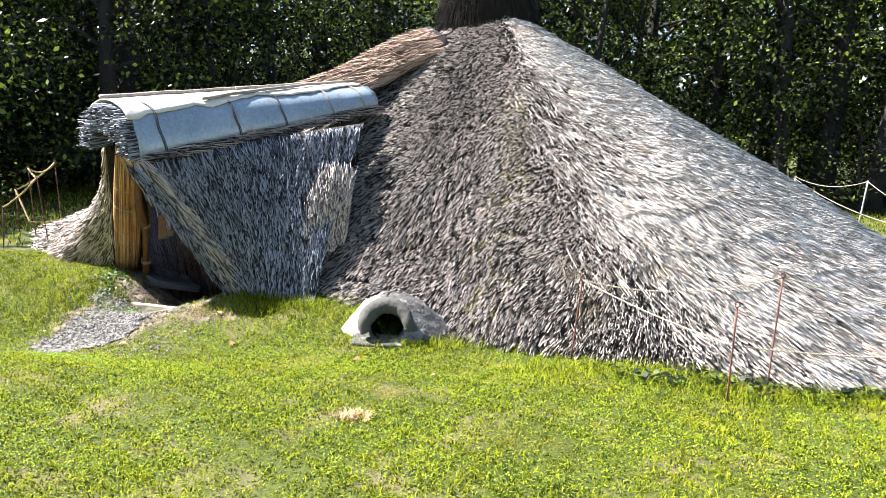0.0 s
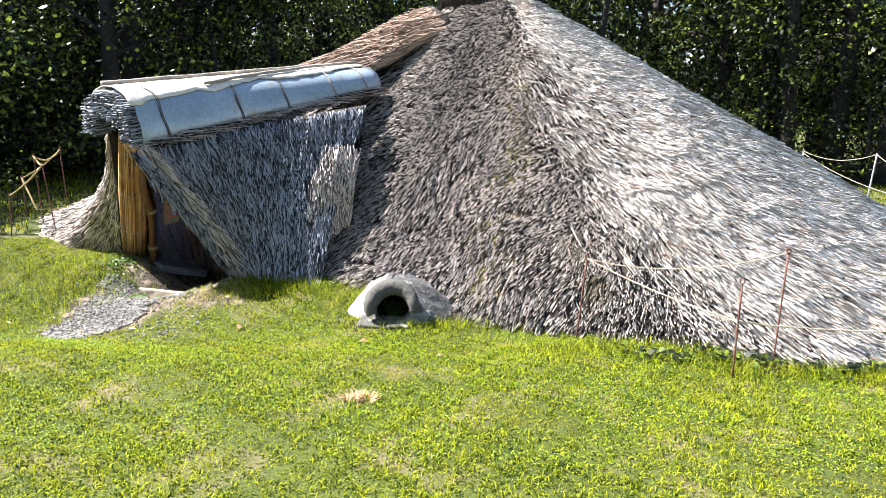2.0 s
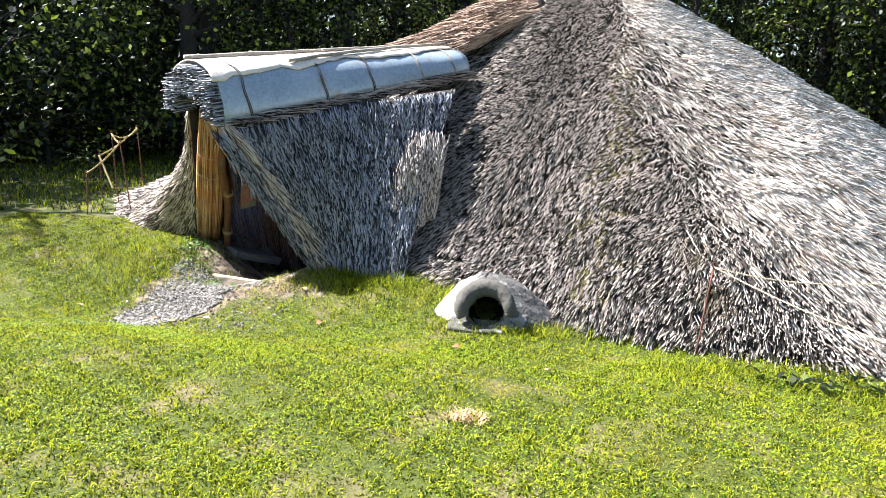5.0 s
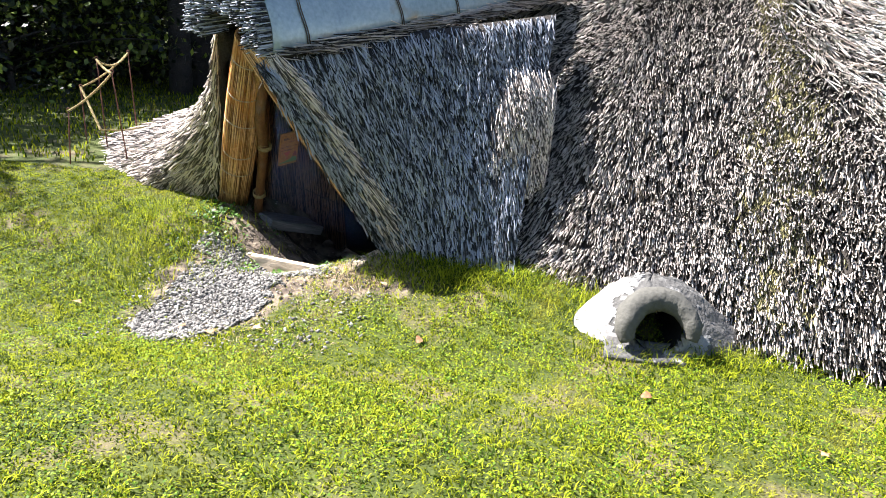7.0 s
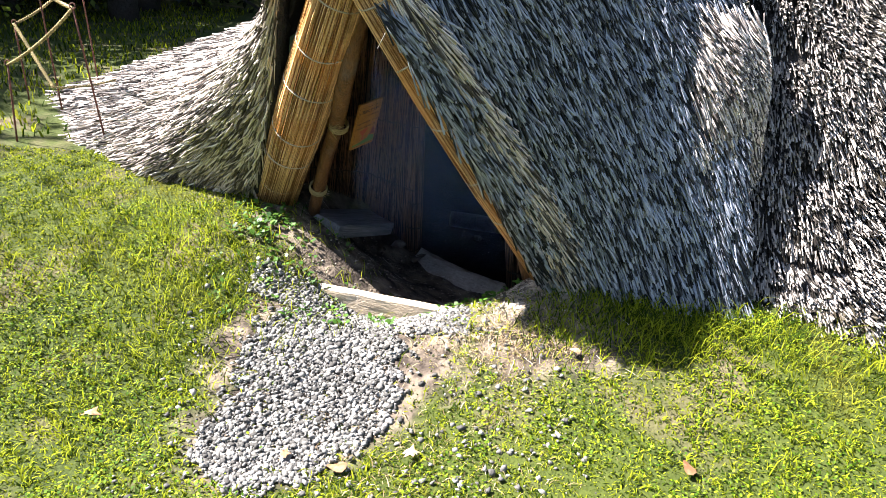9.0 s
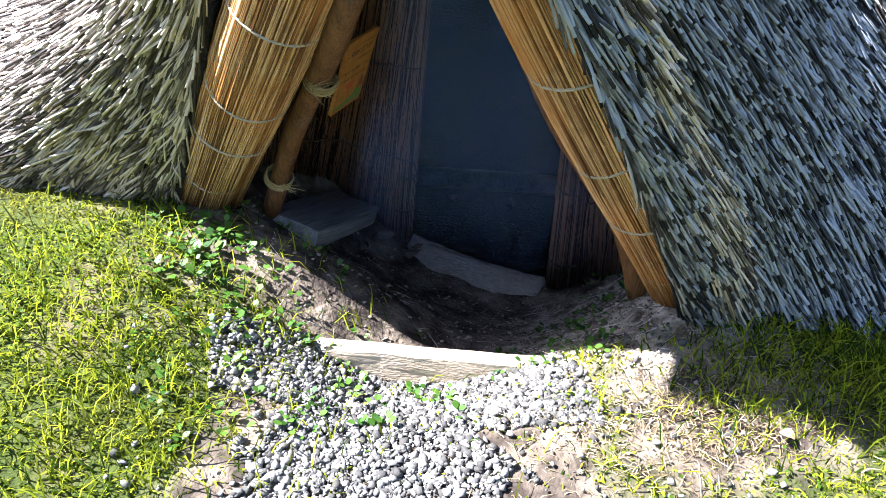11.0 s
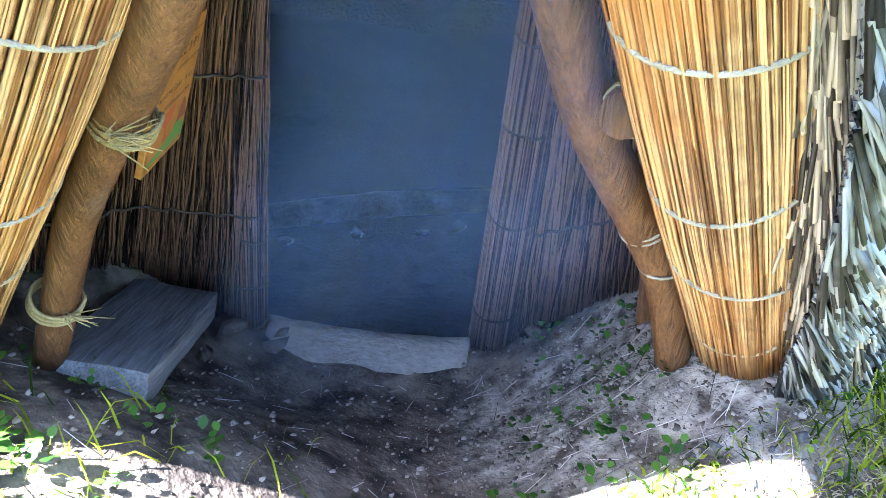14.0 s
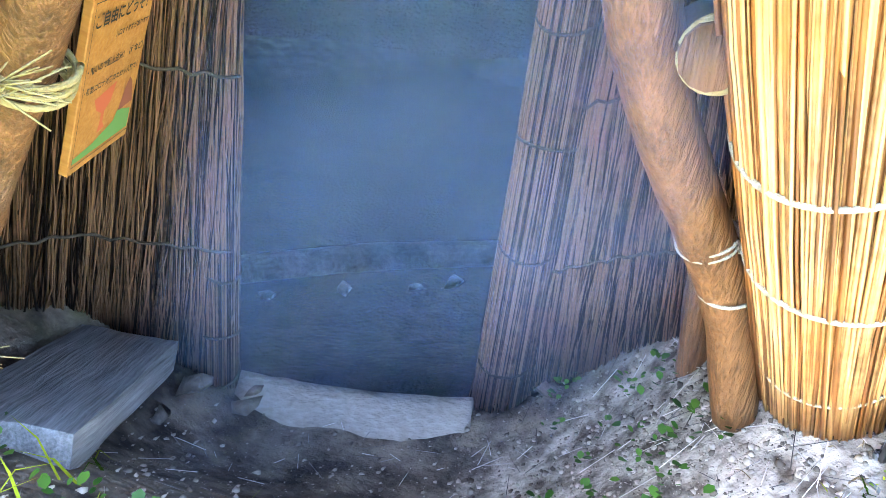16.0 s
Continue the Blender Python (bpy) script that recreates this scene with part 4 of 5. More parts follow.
# stone-like plastered vent beside the roof
def vent():
    e = thing("clay_flue", "grey and white plastered flue mound with a dark hole", "flue", at=(-0.36, 6.02, -0.22))
    T, W = np.meshgrid(np.linspace(0, 1, 40), np.linspace(0, 2 * math.pi, 121), indexing="ij")
    prof_r = np.interp(T, [0, 0.1, 0.5, 0.8, 0.93, 1.0], [1.04, 0.97, 0.60, 0.30, 0.15, 0.0])
    rx = np.where(np.cos(W) > 0, 0.60, 0.53)
    ry = np.where(np.sin(W) > 0, 0.32, 0.36)
    zz = -0.06 + 0.46 * (1 - (1 - T) ** 1.55)
    x_ = prof_r * rx * np.cos(W) - 0.05 * T
    P = np.stack([x_, prof_r * ry * np.sin(W), zz + 0.014 * wave(np.cos(W) * 3 + T * 5, np.sin(W) * 3, 0.8) + 0.006 * wave(np.cos(W) * 11, T * 13, 2.0)], -1)
    hole = np.array([-0.06, -0.22, 0.185])
    e_ = np.hypot((P[..., 0] - hole[0]) / 0.13, (P[..., 2] - hole[2]) / 0.105)
    front = P[..., 1] < 0.02
    # a collar swells out round the hole
    P[..., 1] -= 0.05 * np.exp(-((e_ - 1.25) / 0.35) ** 2) * front
    v_, f_ = sheet(P)
    gone = (e_ < 1.0) & front
    keep_ = ~gone.ravel()[f_[0]].any(axis=1)
    mound = fast("mound", v_, [f_[0][keep_]], M_STONE, e, "grey clay flue mound", smooth=True)
    # plaster left on parts of the mound
    fx, fy, fz = [v_[f_[0]].mean(axis=1)[:, q] for q in range(3)]
    edge = 0.05 * wave(fx * 14, fz * 16, 1.0)
    left_ = (fx < -0.27 + edge + 0.9 * np.clip(fz - 0.24, 0, 1))
    low = (fx > 0.06 + edge) & (fx < 0.26 + edge) & (fz < 0.13 + edge) & (fy < 0)
    spots_ = (fx > 0.16) & (wave(fx * 26, fz * 30 + fy * 20, 5.0) > 0.62)
    wh = keep_ & (left_ | low | spots_)
    used = f_[0][wh]
    cen = np.array([-0.05, 0.02, -0.1])
    fast("plaster", v_ + unit(v_ - cen) * 0.004, [used], M_PLASTER, mound, "flaking white plaster skin", smooth=True)
    w = np.linspace(0, 2 * math.pi, 48, endpoint=False)
    hy = np.interp(np.sin(w), [-1, 1], [-0.355, -0.235])
    # a thick clay hood arches over the hole
    wa = np.radians(np.linspace(205, -15, 40))
    arch = np.stack([hole[0] + 0.185 * np.cos(wa), np.interp(np.sin(wa), [-0.4, 0.2, 1], [-0.36, -0.34, -0.25]), hole[2] + 0.01 + 0.150 * np.sin(wa)], -1)
    tv_, tf_ = tube(arch, np.interp(np.linspace(0, 1, 40), [0, 0.25, 0.55, 0.85, 1], [0.045, 0.075, 0.070, 0.055, 0.035]), 14, wobble=0.04)
    fast("collar", tv_, tf_, M_CLAY, e, "rounded grey clay hood over the hole", smooth=True)
    k_ = np.linspace(0, 1, 8)[:, None]
    Q = np.stack([hole[0] + (0.140 - 0.03 * k_) * np.cos(w), hy * (1 - k_) + 0.13 * k_, hole[2] + (0.115 - 0.03 * k_) * np.sin(w) - 0.05 * k_], -1)
    Q = np.concatenate([Q, Q[:, :1]], axis=1)
    v2_, f2_ = sheet(Q)
    last = np.arange(7 * 49, 7 * 49 + 48)[None]
    fast("throat", v2_, f2_ + [last], M_BLACK, e, "near-black flue hole", smooth=True)
    for o_, a_x, b_y in (((-0.36, -0.43, 0.0), (0.27, -0.02, -0.01), (0.04, 0.17, 0.05)), ((-0.10, -0.46, 0.0), (0.20, 0.02, 0.0), (-0.02, 0.16, 0.05))):
        lip = block(o_, a_x, b_y, (0, 0.0, 0.055), wob=0.014)
        from_bm("lip_stone", lip, M_STONE, e, "flat cracked stone under the hole", True)
    return e


M_CLAY = shader("grey_clay", (0.045, 0.044, 0.037), (0.105, 0.10, 0.085), rough=0.9, scale=4, fine=40, bump=0.6, dist=0.01)
M_BLACK = shader("near_black", (0.004, 0.004, 0.004), (0.012, 0.011, 0.010), rough=1.0, scale=5, fine=50, spec=0.05)
vent()

# ---------------------------------------------------------------- sign
sg = thing("notice_board", "varnished wooden notice with printed Japanese text", "sign", at=(-3.12, 7.637, 0.304))
r_ = unit(np.array([0.133, 0.143, 0.031]))
u0_ = np.array([0.01, -0.157, 0.26])
u_ = unit(u0_ - r_ * (u0_ @ r_))
n_ = np.cross(r_, u_)
if n_ @ np.array([-0.3, -1.1, 0.2]) < 0:
    n_ = -n_
FR = Matrix(((r_[0], u_[0], n_[0], 0), (r_[1], u_[1], n_[1], 0), (r_[2], u_[2], n_[2], 0), (0, 0, 0, 1))) @ Matrix.Diagonal((0.8, 1, 1, 1))
bd = block((-0.004, -0.004, -0.014), (0.218, 0, 0), (0, 0.31, 0), (0, 0, 0.014), wob=0.0008)
board = from_bm("board", bd, M_SIGNWOOD, sg, "orange-brown varnished wood board")
board.matrix_basis = FR


def line(text, x, y, size, material=M_INK, name="lettering"):
    cu = bpy.data.curves.new(name, "FONT")
    cu.body = text
    cu.size = size
    cu.offset = size * 0.022
    tmp = bpy.data.objects.new(name, cu)
    scene.collection.objects.link(tmp)
    bpy.context.view_layer.update()
    me = bpy.data.meshes.new_from_object(tmp.evaluated_get(bpy.context.evaluated_depsgraph_get()))
    bpy.data.objects.remove(tmp)
    me.materials.clear()
    me.materials.append(material)
    ob = new(name, me)
    ob.parent = sg
    ob.matrix_basis = FR @ Matrix.Translation((x, y, 0.0016))
    return ob


def shape(name, pts, material, z=0.0015):
    v_ = np.array([(x, y, z) for x, y in pts])
    ob = fast(name, v_, [np.arange(len(pts))[None]], material, sg)
    ob.matrix_basis = FR
    return ob


line("ご自由にどうぞ！", 0.008, 0.243, 0.0245)
line("入口すぐ階段があります", 0.086, 0.214, 0.0108)
line("・暗いので頭上注意！（柱など）", 0.004, 0.170, 0.0138)
line("・新型コロナ対策のため少人数で！", 0.002, 0.137, 0.0126)
shape("bowl_print", [(0.05, 0.118), (0.125, 0.130), (0.112, 0.098), (0.094, 0.086), (0.094, 0.066), (0.104, 0.054), (0.078, 0.050), (0.083, 0.066), (0.083, 0.085), (0.062, 0.097)], M_RED)
shape("hill_print", [(0.150, 0.066), (0.205, 0.070), (0.190, 0.112), (0.178, 0.122), (0.166, 0.106)], M_BROWNP)
shape("grass_print", [(0.004, 0.018), (0.205, 0.018), (0.205, 0.055), (0.15, 0.07), (0.14, 0.052), (0.07, 0.034), (0.004, 0.028)], M_GREENP, 0.0011)
shape("border_line", [(0.003, 0.280), (0.207, 0.280), (0.207, 0.2815), (0.003, 0.2815)], M_INK)
shape("border_line", [(0.003, 0.012), (0.207, 0.012), (0.207, 0.0135), (0.003, 0.0135)], M_INK)
shape("border_line", [(0.003, 0.012), (0.0042, 0.012), (0.0042, 0.2815), (0.003, 0.2815)], M_INK)

# ---------------------------------------------------------------- fences
def iron_post(foot, top, material=M_RUST, group="fence posts by the roof", label="thin rusty iron fence post with a ring top", r=0.0065):
    foot, top = np.array(foot, float), np.array(top, float)
    foot[2] = float(ground(foot[0], foot[1])) - 0.05
    e = thing("fence_post", label, "post", group, at=foot)
    tv, tf = tube(lerp(np.zeros(3), top - foot, np.linspace(0, 1, 5)[:, None]), r, 8, wobble=0.03)
    fast("rod", tv, tf, material, e, smooth=True)
    w = np.linspace(0, 2 * math.pi, 16, endpoint=False)
    ring_ = top - foot + np.stack([0.016 * np.cos(w), 0.004 * np.sin(w), 0.014 + 0.016 * np.sin(w)], -1)
    tv, tf = tube(ring_, 0.0045, 6, closed=True)
    fast("ring", tv, tf, material, e, smooth=True)
    return top


def rope(p, q, sag, r, material, label, group):
    t = np.linspace(0, 1, 40)
    p, q = np.array(p, float), np.array(q, float)
    pp = lerp(p, q, t[:, None]) - np.array([0, 0, 1.0]) * (sag * 4 * t * (1 - t))[:, None] - p
    # two twisted strands
    L = np.linalg.norm(q - p)
    w = t * L / 0.05 * 2 * math.pi
    k = np.linspace(0, 1, int(max(40, L / 0.008)))
    fine = np.stack([np.interp(k, t, pp[:, i]) for i in range(3)], -1)
    w = k * L / 0.045 * 2 * math.pi
    sd = unit(np.cross(unit(q - p), [0, 0, 1.0]))
    upv = np.cross(sd, unit(q - p))
    parts = [tube(fine + r * 0.55 * (np.cos(w + o)[:, None] * sd + np.sin(w + o)[:, None] * upv), r * 0.62, 5) for o in (0, math.pi)]
    v_, f_ = join(parts)
    ob = fast("fence_rope", v_, f_, material, smooth=True)
    ob.location = p
    return tagged(ob, label, "rope", group)


A = iron_post((-4.77, 8.4, 0), (-4.88, 8.4, 0.87), group="fence posts beside the entrance")
B = iron_post((-5.41, 8.5, 0), (-5.38, 8.5, 0.48), group="fence posts beside the entrance")
C = iron_post((-5.46, 9.3, 0), (-5.51, 9.3, 0.91), group="fence posts beside the entrance")
D = iron_post((-5.80, 9.5, 0), (-5.82, 9.5, 0.59), group="fence posts beside the entrance")
E_ = iron_post((-5.34, 9.75, 0), (-5.40, 9.75, 0.97), group="fence posts beside the entrance")
YL = "yellow twisted rope strung between fence posts"
rope(B, A, 0.03, 0.011, M_YROPE, YL, "ropes beside the entrance")
rope(C, E_, 0.09, 0.011, M_YROPE, YL, "ropes beside the entrance")
rope(D, E_, 0.04, 0.011, M_YROPE, YL, "ropes beside the entrance")
rope(C, A, 0.02, 0.012, M_YROPE, YL, "ropes beside the entrance")
rope(D, (-5.36, 9.0, 0.24), 0.0, 0.013, M_YROPE, YL, "ropes beside the entrance")
rope((-5.36, 9.0, 0.24), (-5.05, 9.35, 0.25), 0.02, 0.008, M_YROPE, YL, "ropes beside the entrance")
P1 = iron_post((1.09, 5.35, 0), (1.14, 5.35, 0.50))
P2 = iron_post((1.94, 4.35, 0), (1.94, 4.35, 0.57))
P3 = iron_post((2.38, 4.72, 0), (2.43, 4.78, 0.69))
WL = "thin pale twisted rope strung along the roof edge"
rope(P1, (1.95, 4.35, 0.31), 0.03, 0.006, M_ROPE, WL, "ropes along the roof")
rope((1.95, 4.35, 0.31), (3.3, 4.1, 0.36), 0.03, 0.006, M_ROPE, WL, "ropes along the roof")
rope(P1, P3, 0.10, 0.005, M_ROPE, WL, "ropes along the roof")
rope(P3, (4.0, 4.5, 0.5), 0.05, 0.005, M_ROPE, WL, "ropes along the roof")
Q1 = iron_post((8.12, 16.0, 0), (8.14, 16.0, 0.80), M_STEEL, "far fence posts", "grey iron fence post under the trees", 0.016)
Q2 = iron_post((8.52, 14.0, 0), (8.59, 14.0, 0.86), M_STEEL, "far fence posts", "grey iron fence post under the trees", 0.016)
rope(Q1, Q2, 0.16, 0.008, M_GREYCORD, "pale rope between far fence posts", "far ropes")
rope(Q1 - np.array([0, 0, 0.05]), (8.7, 13.0, 0.1), 0.12, 0.008, M_GREYCORD, "pale rope between far fence posts", "far ropes")
rope(Q2, (9.0, 12.6, 0.4), 0.1, 0.008, M_GREYCORD, "pale rope between far fence posts", "far ropes")

# ---------------------------------------------------------------- woods
def leaves(centres, spread, count, size, flatten=0.7):
    """Leaf blades scattered in clumps: vertices and faces."""
    c = np.asarray(centres, float)
    pick = rng.integers(0, len(c), count)
    p = c[pick] + rng.normal(0, 1, (count, 3)) * spread * np.array([1, 1, flatten])
    d = unit(rng.normal(0, 1, (count, 3)) + np.array([0, 0, -0.4]))
    side = unit(np.cross(d, rng.normal(0, 1, (count, 3)) + np.array([0, 0, 1.5])))
    L = rng.uniform(*size, count)[:, None]
    v_ = np.stack([p, p + d * L * 0.5 + side * L * 0.32, p + d * L, p + d * L * 0.5 - side * L * 0.32], 1).reshape(-1, 3)
    f_ = np.arange(count * 4).reshape(-1, 4)
    return v_, [f_]


def tree(h, r, low, n_limb, n_leaf, lean, leaf=(0.07, 0.15), spread=0.34):
    e = thing("tree", "dark broadleaf woodland tree behind the dwelling", "tree", "woodland trees")
    t = np.linspace(0, 1, 12)
    top = np.array([lean, lean * 0.3, h])
    trunk = lerp(np.array([0, 0, -0.3]), top, t[:, None]) + np.stack([0.10 * wave(t * 2.5, 0 * t, h), 0.10 * wave(t * 2.2, 0 * t, h + 2), 0 * t], -1)
    parts = [tube(trunk, r * (1.15 - t) + 0.02, 9, wobble=0.05)]
    cl = []
    for i in range(n_limb):
        k = low + (1 - low) * (i + rng.uniform(0, 1)) / n_limb
        o = np.array([np.interp(k, t, trunk[:, j]) for j in range(3)])
        az = rng.uniform(0, 2 * math.pi)
        ln = rng.uniform(1.0, 2.3) * (1.15 - 0.5 * k)
        tip_ = o + np.array([math.cos(az) * ln, math.sin(az) * ln, rng.uniform(0.0, 0.8) * ln])
        m_ = np.linspace(0, 1, 6)
        lm = lerp(o, tip_, m_[:, None]) + np.stack([0 * m_, 0 * m_, 0.15 * np.sin(m_ * 3.1)], -1)
        parts.append(tube(lm, r * 0.32 * (1.1 - m_) + 0.006, 5))
        cl += [lm[3], lm[4], lm[5], lm[5] + rng.normal(0, 0.3, 3), lm[4] + rng.normal(0, 0.35, 3)]
    v_, f_ = join(parts)
    fast("trunk", v_, f_, M_TRUNK, e, smooth=True)
    v_, f_ = leaves(cl, spread, n_leaf, leaf)
    fast("crown", v_, f_, M_LEAF, e)
    return e


kinds = [tree(8.5, 0.16, 0.16, 22, 5200, 0.5), tree(7.2, 0.11, 0.10, 20, 5200, -0.6), tree(9.5, 0.2, 0.3, 20, 4800, 0.3), tree(5.0, 0.07, 0.06, 16, 4600, 0.4)]
shrub = tree(1.7, 0.03, 0.05, 14, 2600, 0.2, (0.05, 0.12), 0.24)
tagged(shrub, "leafy green undergrowth shrub in the shade", "shrub", "undergrowth shrubs")
shrub.name = "shrub"
spots = []
tr = random.Random(5)


def clear(x, y):
    """Keep the lawn, the dwelling and the gap in the woods open."""
    if math.hypot(x - 0.6, y - 11) < 7.6:
        return False
    if 0.20 < x / max(y, 1) < 0.33 and y < 45:
        return tr.random() < 0.25
    return all(math.hypot(x - a, y - b) > 1.25 for a, b in spots)


# The last row is unseen trees, added to shade the lawn's left edge.
for row, (y0, y1, x0, x1, want) in enumerate([(14.2, 17.5, -15, -4.5, 15), (18.2, 21, -18, 8, 22), (16.5, 20, 8.0, 19, 16), (21, 26, -22, 24, 34), (26, 34, -28, 32, 34), (4, 14, -24, -14, 9), (8, 17, 13, 24, 10), (9.5, 14, -16, -12, 7)]):
    got = 0
    for _ in range(want * 12):
        x, y = tr.uniform(x0, x1), tr.uniform(y0, y1)
        if clear(x, y):
            spots.append((x, y))
            got += 1
            if got == want:
                break
for i, (x, y) in enumerate(spots):
    src = kinds[i % 4]
    m = pose(x, y, float(ground(x, y)) - 0.02, 0, 0, tr.uniform(0, 360))
    k = tr.uniform(0.85, 1.2)
    if i < 4:
        src.matrix_basis = m
    else:
        ob = copy_thing(src, m)
        ob.scale = (k, k, k)
sh = []
for i in range(55):
    for _ in range(30):
        x, y = (tr.uniform(-22, 24), tr.uniform(15, 30)) if i < 46 else (tr.uniform(-12, -7.2), tr.uniform(11.2, 14))
        if math.hypot(x - 0.6, y - 11) > 7.5 and not (0.20 < x / y < 0.33):
            break
    m = pose(x, y, float(ground(x, y)) - 0.02, 0, 0, tr.uniform(0, 360))
    if i == 0:
        shrub.matrix_basis = m
    else:
        ob = copy_thing(shrub, m)
        k = tr.uniform(0.7, 1.5)
        ob.scale = (k, k, k)
# far woods beyond the meadow
cl = np.stack([rng.uniform(-110, 120, 1800), rng.uniform(75, 110, 1800), rng.uniform(0.5, 24, 1800)], -1)
v, f = leaves(cl, 1.7, 52000, (0.7, 1.5))
far = fast("far_woods", v, f, M_LEAF)
tagged(far, "distant green woods beyond a meadow", "woods", kind="stuff")

# ---------------------------------------------------------------- gravel, leaves, weeds
def in_gravel(x, y):
    j = 0.12 * wave(x * 6, y * 6, 3.0) + 0.14 * wave(x * 17, y * 17, 5.0)
    main = np.hypot((x + 3.15) / 0.36, (y - 6.4) / 0.55) < 1 + j
    strip = (np.abs((x + 2.95) * 0.33 + (y - 6.86) * 0.94) < 0.17) & (x > -3.55) & (x < -2.48 + 0.12 * j)
    nose = np.hypot((x + 3.30) / 0.28, (y - 6.0) / 0.30) < 1 + j
    return main | strip | nose


n = 36000
x, y = rng.uniform(-3.8, -2.1, n), rng.uniform(5.6, 7.15, n)
ok = in_gravel(x, y) | (rng.uniform(0, 1, n) < 0.03)
ok &= ((x + 2.9) * 0.33 + (y - 7.02) * 0.94) < 0.0
x, y = x[ok], y[ok]
forms = [pebble(i) for i in range(8)]
bed = thing("gravel_patch", "patch of grey crushed gravel before the entrance", "gravel", kind="stuff", at=(-3.0, 6.4, -0.36))
loose_v, loose_f, o = [], [], 0
shared = []
for fv, ff in forms:
    me_ob = fast("stone", fv * 0.0086, ff, M_GRAVEL, bed)
    shared.append(me_ob)
for i in range(len(x)):
    s = 0.55 + 1.5 * rng.uniform(0, 1) ** 2.2
    z = float(ground(x[i], y[i])) + 0.004 + rng.uniform(0, 0.012)
    if i < 280:
        ob = shared[i] if i < 8 else new("stone", shared[i % 8].data)
        ob.parent = bed
        ob.matrix_basis = pose(x[i] + 3.0, y[i] - 6.4, z + 0.36, rng.uniform(-30, 30), rng.uniform(-30, 30), rng.uniform(0, 360)) @ Matrix.Scale(s, 4)
    else:
        fv, ff = forms[i % 8]
        mt = np.array(pose(0, 0, 0, rng.uniform(-35, 35), rng.uniform(-35, 35), rng.uniform(0, 360)).to_3x3())
        loose_v.append(fv @ mt.T * 0.0086 * s + np.array([x[i] + 3.0, y[i] - 6.4, z + 0.36]))
        loose_f.append(ff[0] + o)
        o += len(fv)
tagged(fast("small_stones", np.concatenate(loose_v), [np.concatenate(loose_f)], M_GRAVEL2, bed), kind="stuff")


def blades(x, y, h, w, lean, material, name, label, category):
    n = len(x)
    z = ground(x, y) - 0.004
    az = rng.uniform(0, 2 * math.pi, n)
    d = np.stack([np.cos(az), np.sin(az), 0 * az], -1)
    sd = np.stack([-np.sin(az), np.cos(az), 0 * az], -1)
    tw = rng.uniform(-1.2, 1.2, n)[:, None]
    sd = unit(sd * np.cos(tw) + d * np.sin(tw))
    p = np.stack([x, y, z], -1)
    up = np.array([0, 0, 1.0])
    h, w, lean = h[:, None], w[:, None], lean[:, None]
    m = p + up * h * 0.6 + d * h * lean * 0.35
    tip = p + up * h * (1 - 0.25 * lean) + d * h * lean
    v_ = np.stack([p - sd * w, p + sd * w, m + sd * w * 0.8, m - sd * w * 0.8, tip], 1).reshape(-1, 3)
    o_ = (np.arange(n) * 5)[:, None]
    ob = fast(name, v_, [o_ + np.array([[0, 1, 2, 3]]), o_ + np.array([[3, 2, 4]])], material)
    return tagged(ob, label, category, kind="stuff")


def lawn_points(n, x0, x1, y0, y1):
    x, y = rng.uniform(x0, x1, n), rng.uniform(y0, y1, n)
    phi = np.arctan2(x - HOME[0], HOME[1] - y)
    R = np.interp(phi, ANG, RAD)
    out = np.hypot(x - HOME[0], y - HOME[1]) > R * 0.985
    vest = (x > -3.6) & (x < -1.1) & (y > 6.72 + 0.0 * x) & (y > 6.72 - (x + 2.0) * 0.35)
    lw = (x > -5.6) & (x < -3.5) & (y > 7.95 + np.clip(-(x + 4.35), 0, 2) * 1.0)
    e = earth_part(x, y)
    ok = out & ~vest & ~lw & (rng.uniform(0, 1, n) > e * np.where(y > 7.0, 1.05, 0.90))
    dens = 0.86 + 0.14 * wave(x * 2.2, y * 2.2, 5.0) + 0.22 * wave(x * 12, y * 12, 2.0)
    ok &= rng.uniform(0, 1, n) < dens
    return x[ok], y[ok]


x, y = lawn_points(560000, -6.2, 3.8, 2.6, 8.4)
patch = 0.5 + 0.5 * wave(x * 1.6, y * 1.6, 8.0)
h = rng.uniform(0.010, 0.032, len(x)) * (0.6 + 0.6 * patch) * (1 + 0.55 * wave(x * 11, y * 11, 1.0))
blades(x, y, h, rng.uniform(0.0018, 0.0042, len(x)), rng.uniform(0.4, 1.8, len(x)), M_GRASS, "lawn_grass", "short sunlit yellow-green lawn grass", "grass")
x, y = lawn_points(60000, -16, 12, 6.0, 17)
ok = (x < -6.4) | (y > 8.6) | (x > 4.0)
x, y = x[ok], y[ok]
blades(x, y, rng.uniform(0.05, 0.09, len(x)), rng.uniform(0.006, 0.010, len(x)), rng.uniform(0.2, 0.9, len(x)), M_GRASS, "far_grass", "sunlit lawn running back to the trees", "grass")
# taller tufts at the eaves and beside the entrance
tx, ty = [], []
for cx, cy, sx, sy, k in ((-4.0, 7.2, 0.45, 0.35, 1500), (-3.75, 6.75, 0.25, 0.3, 700), (-1.6, 6.45, 0.35, 0.10, 1400), (-1.9, 6.6, 0.2, 0.08, 500), (0.4, 5.72, 0.5, 0.10, 700), (-0.9, 6.2, 0.25, 0.12, 500), (1.5, 4.95, 0.5, 0.14, 1200), (2.6, 4.55, 0.6, 0.12, 1500), (-0.35, 5.62, 0.35, 0.05, 400)):
    tx.append(rng.normal(cx, sx, k))
    ty.append(rng.normal(cy, sy, k))
x, y = np.concatenate(tx), np.concatenate(ty)
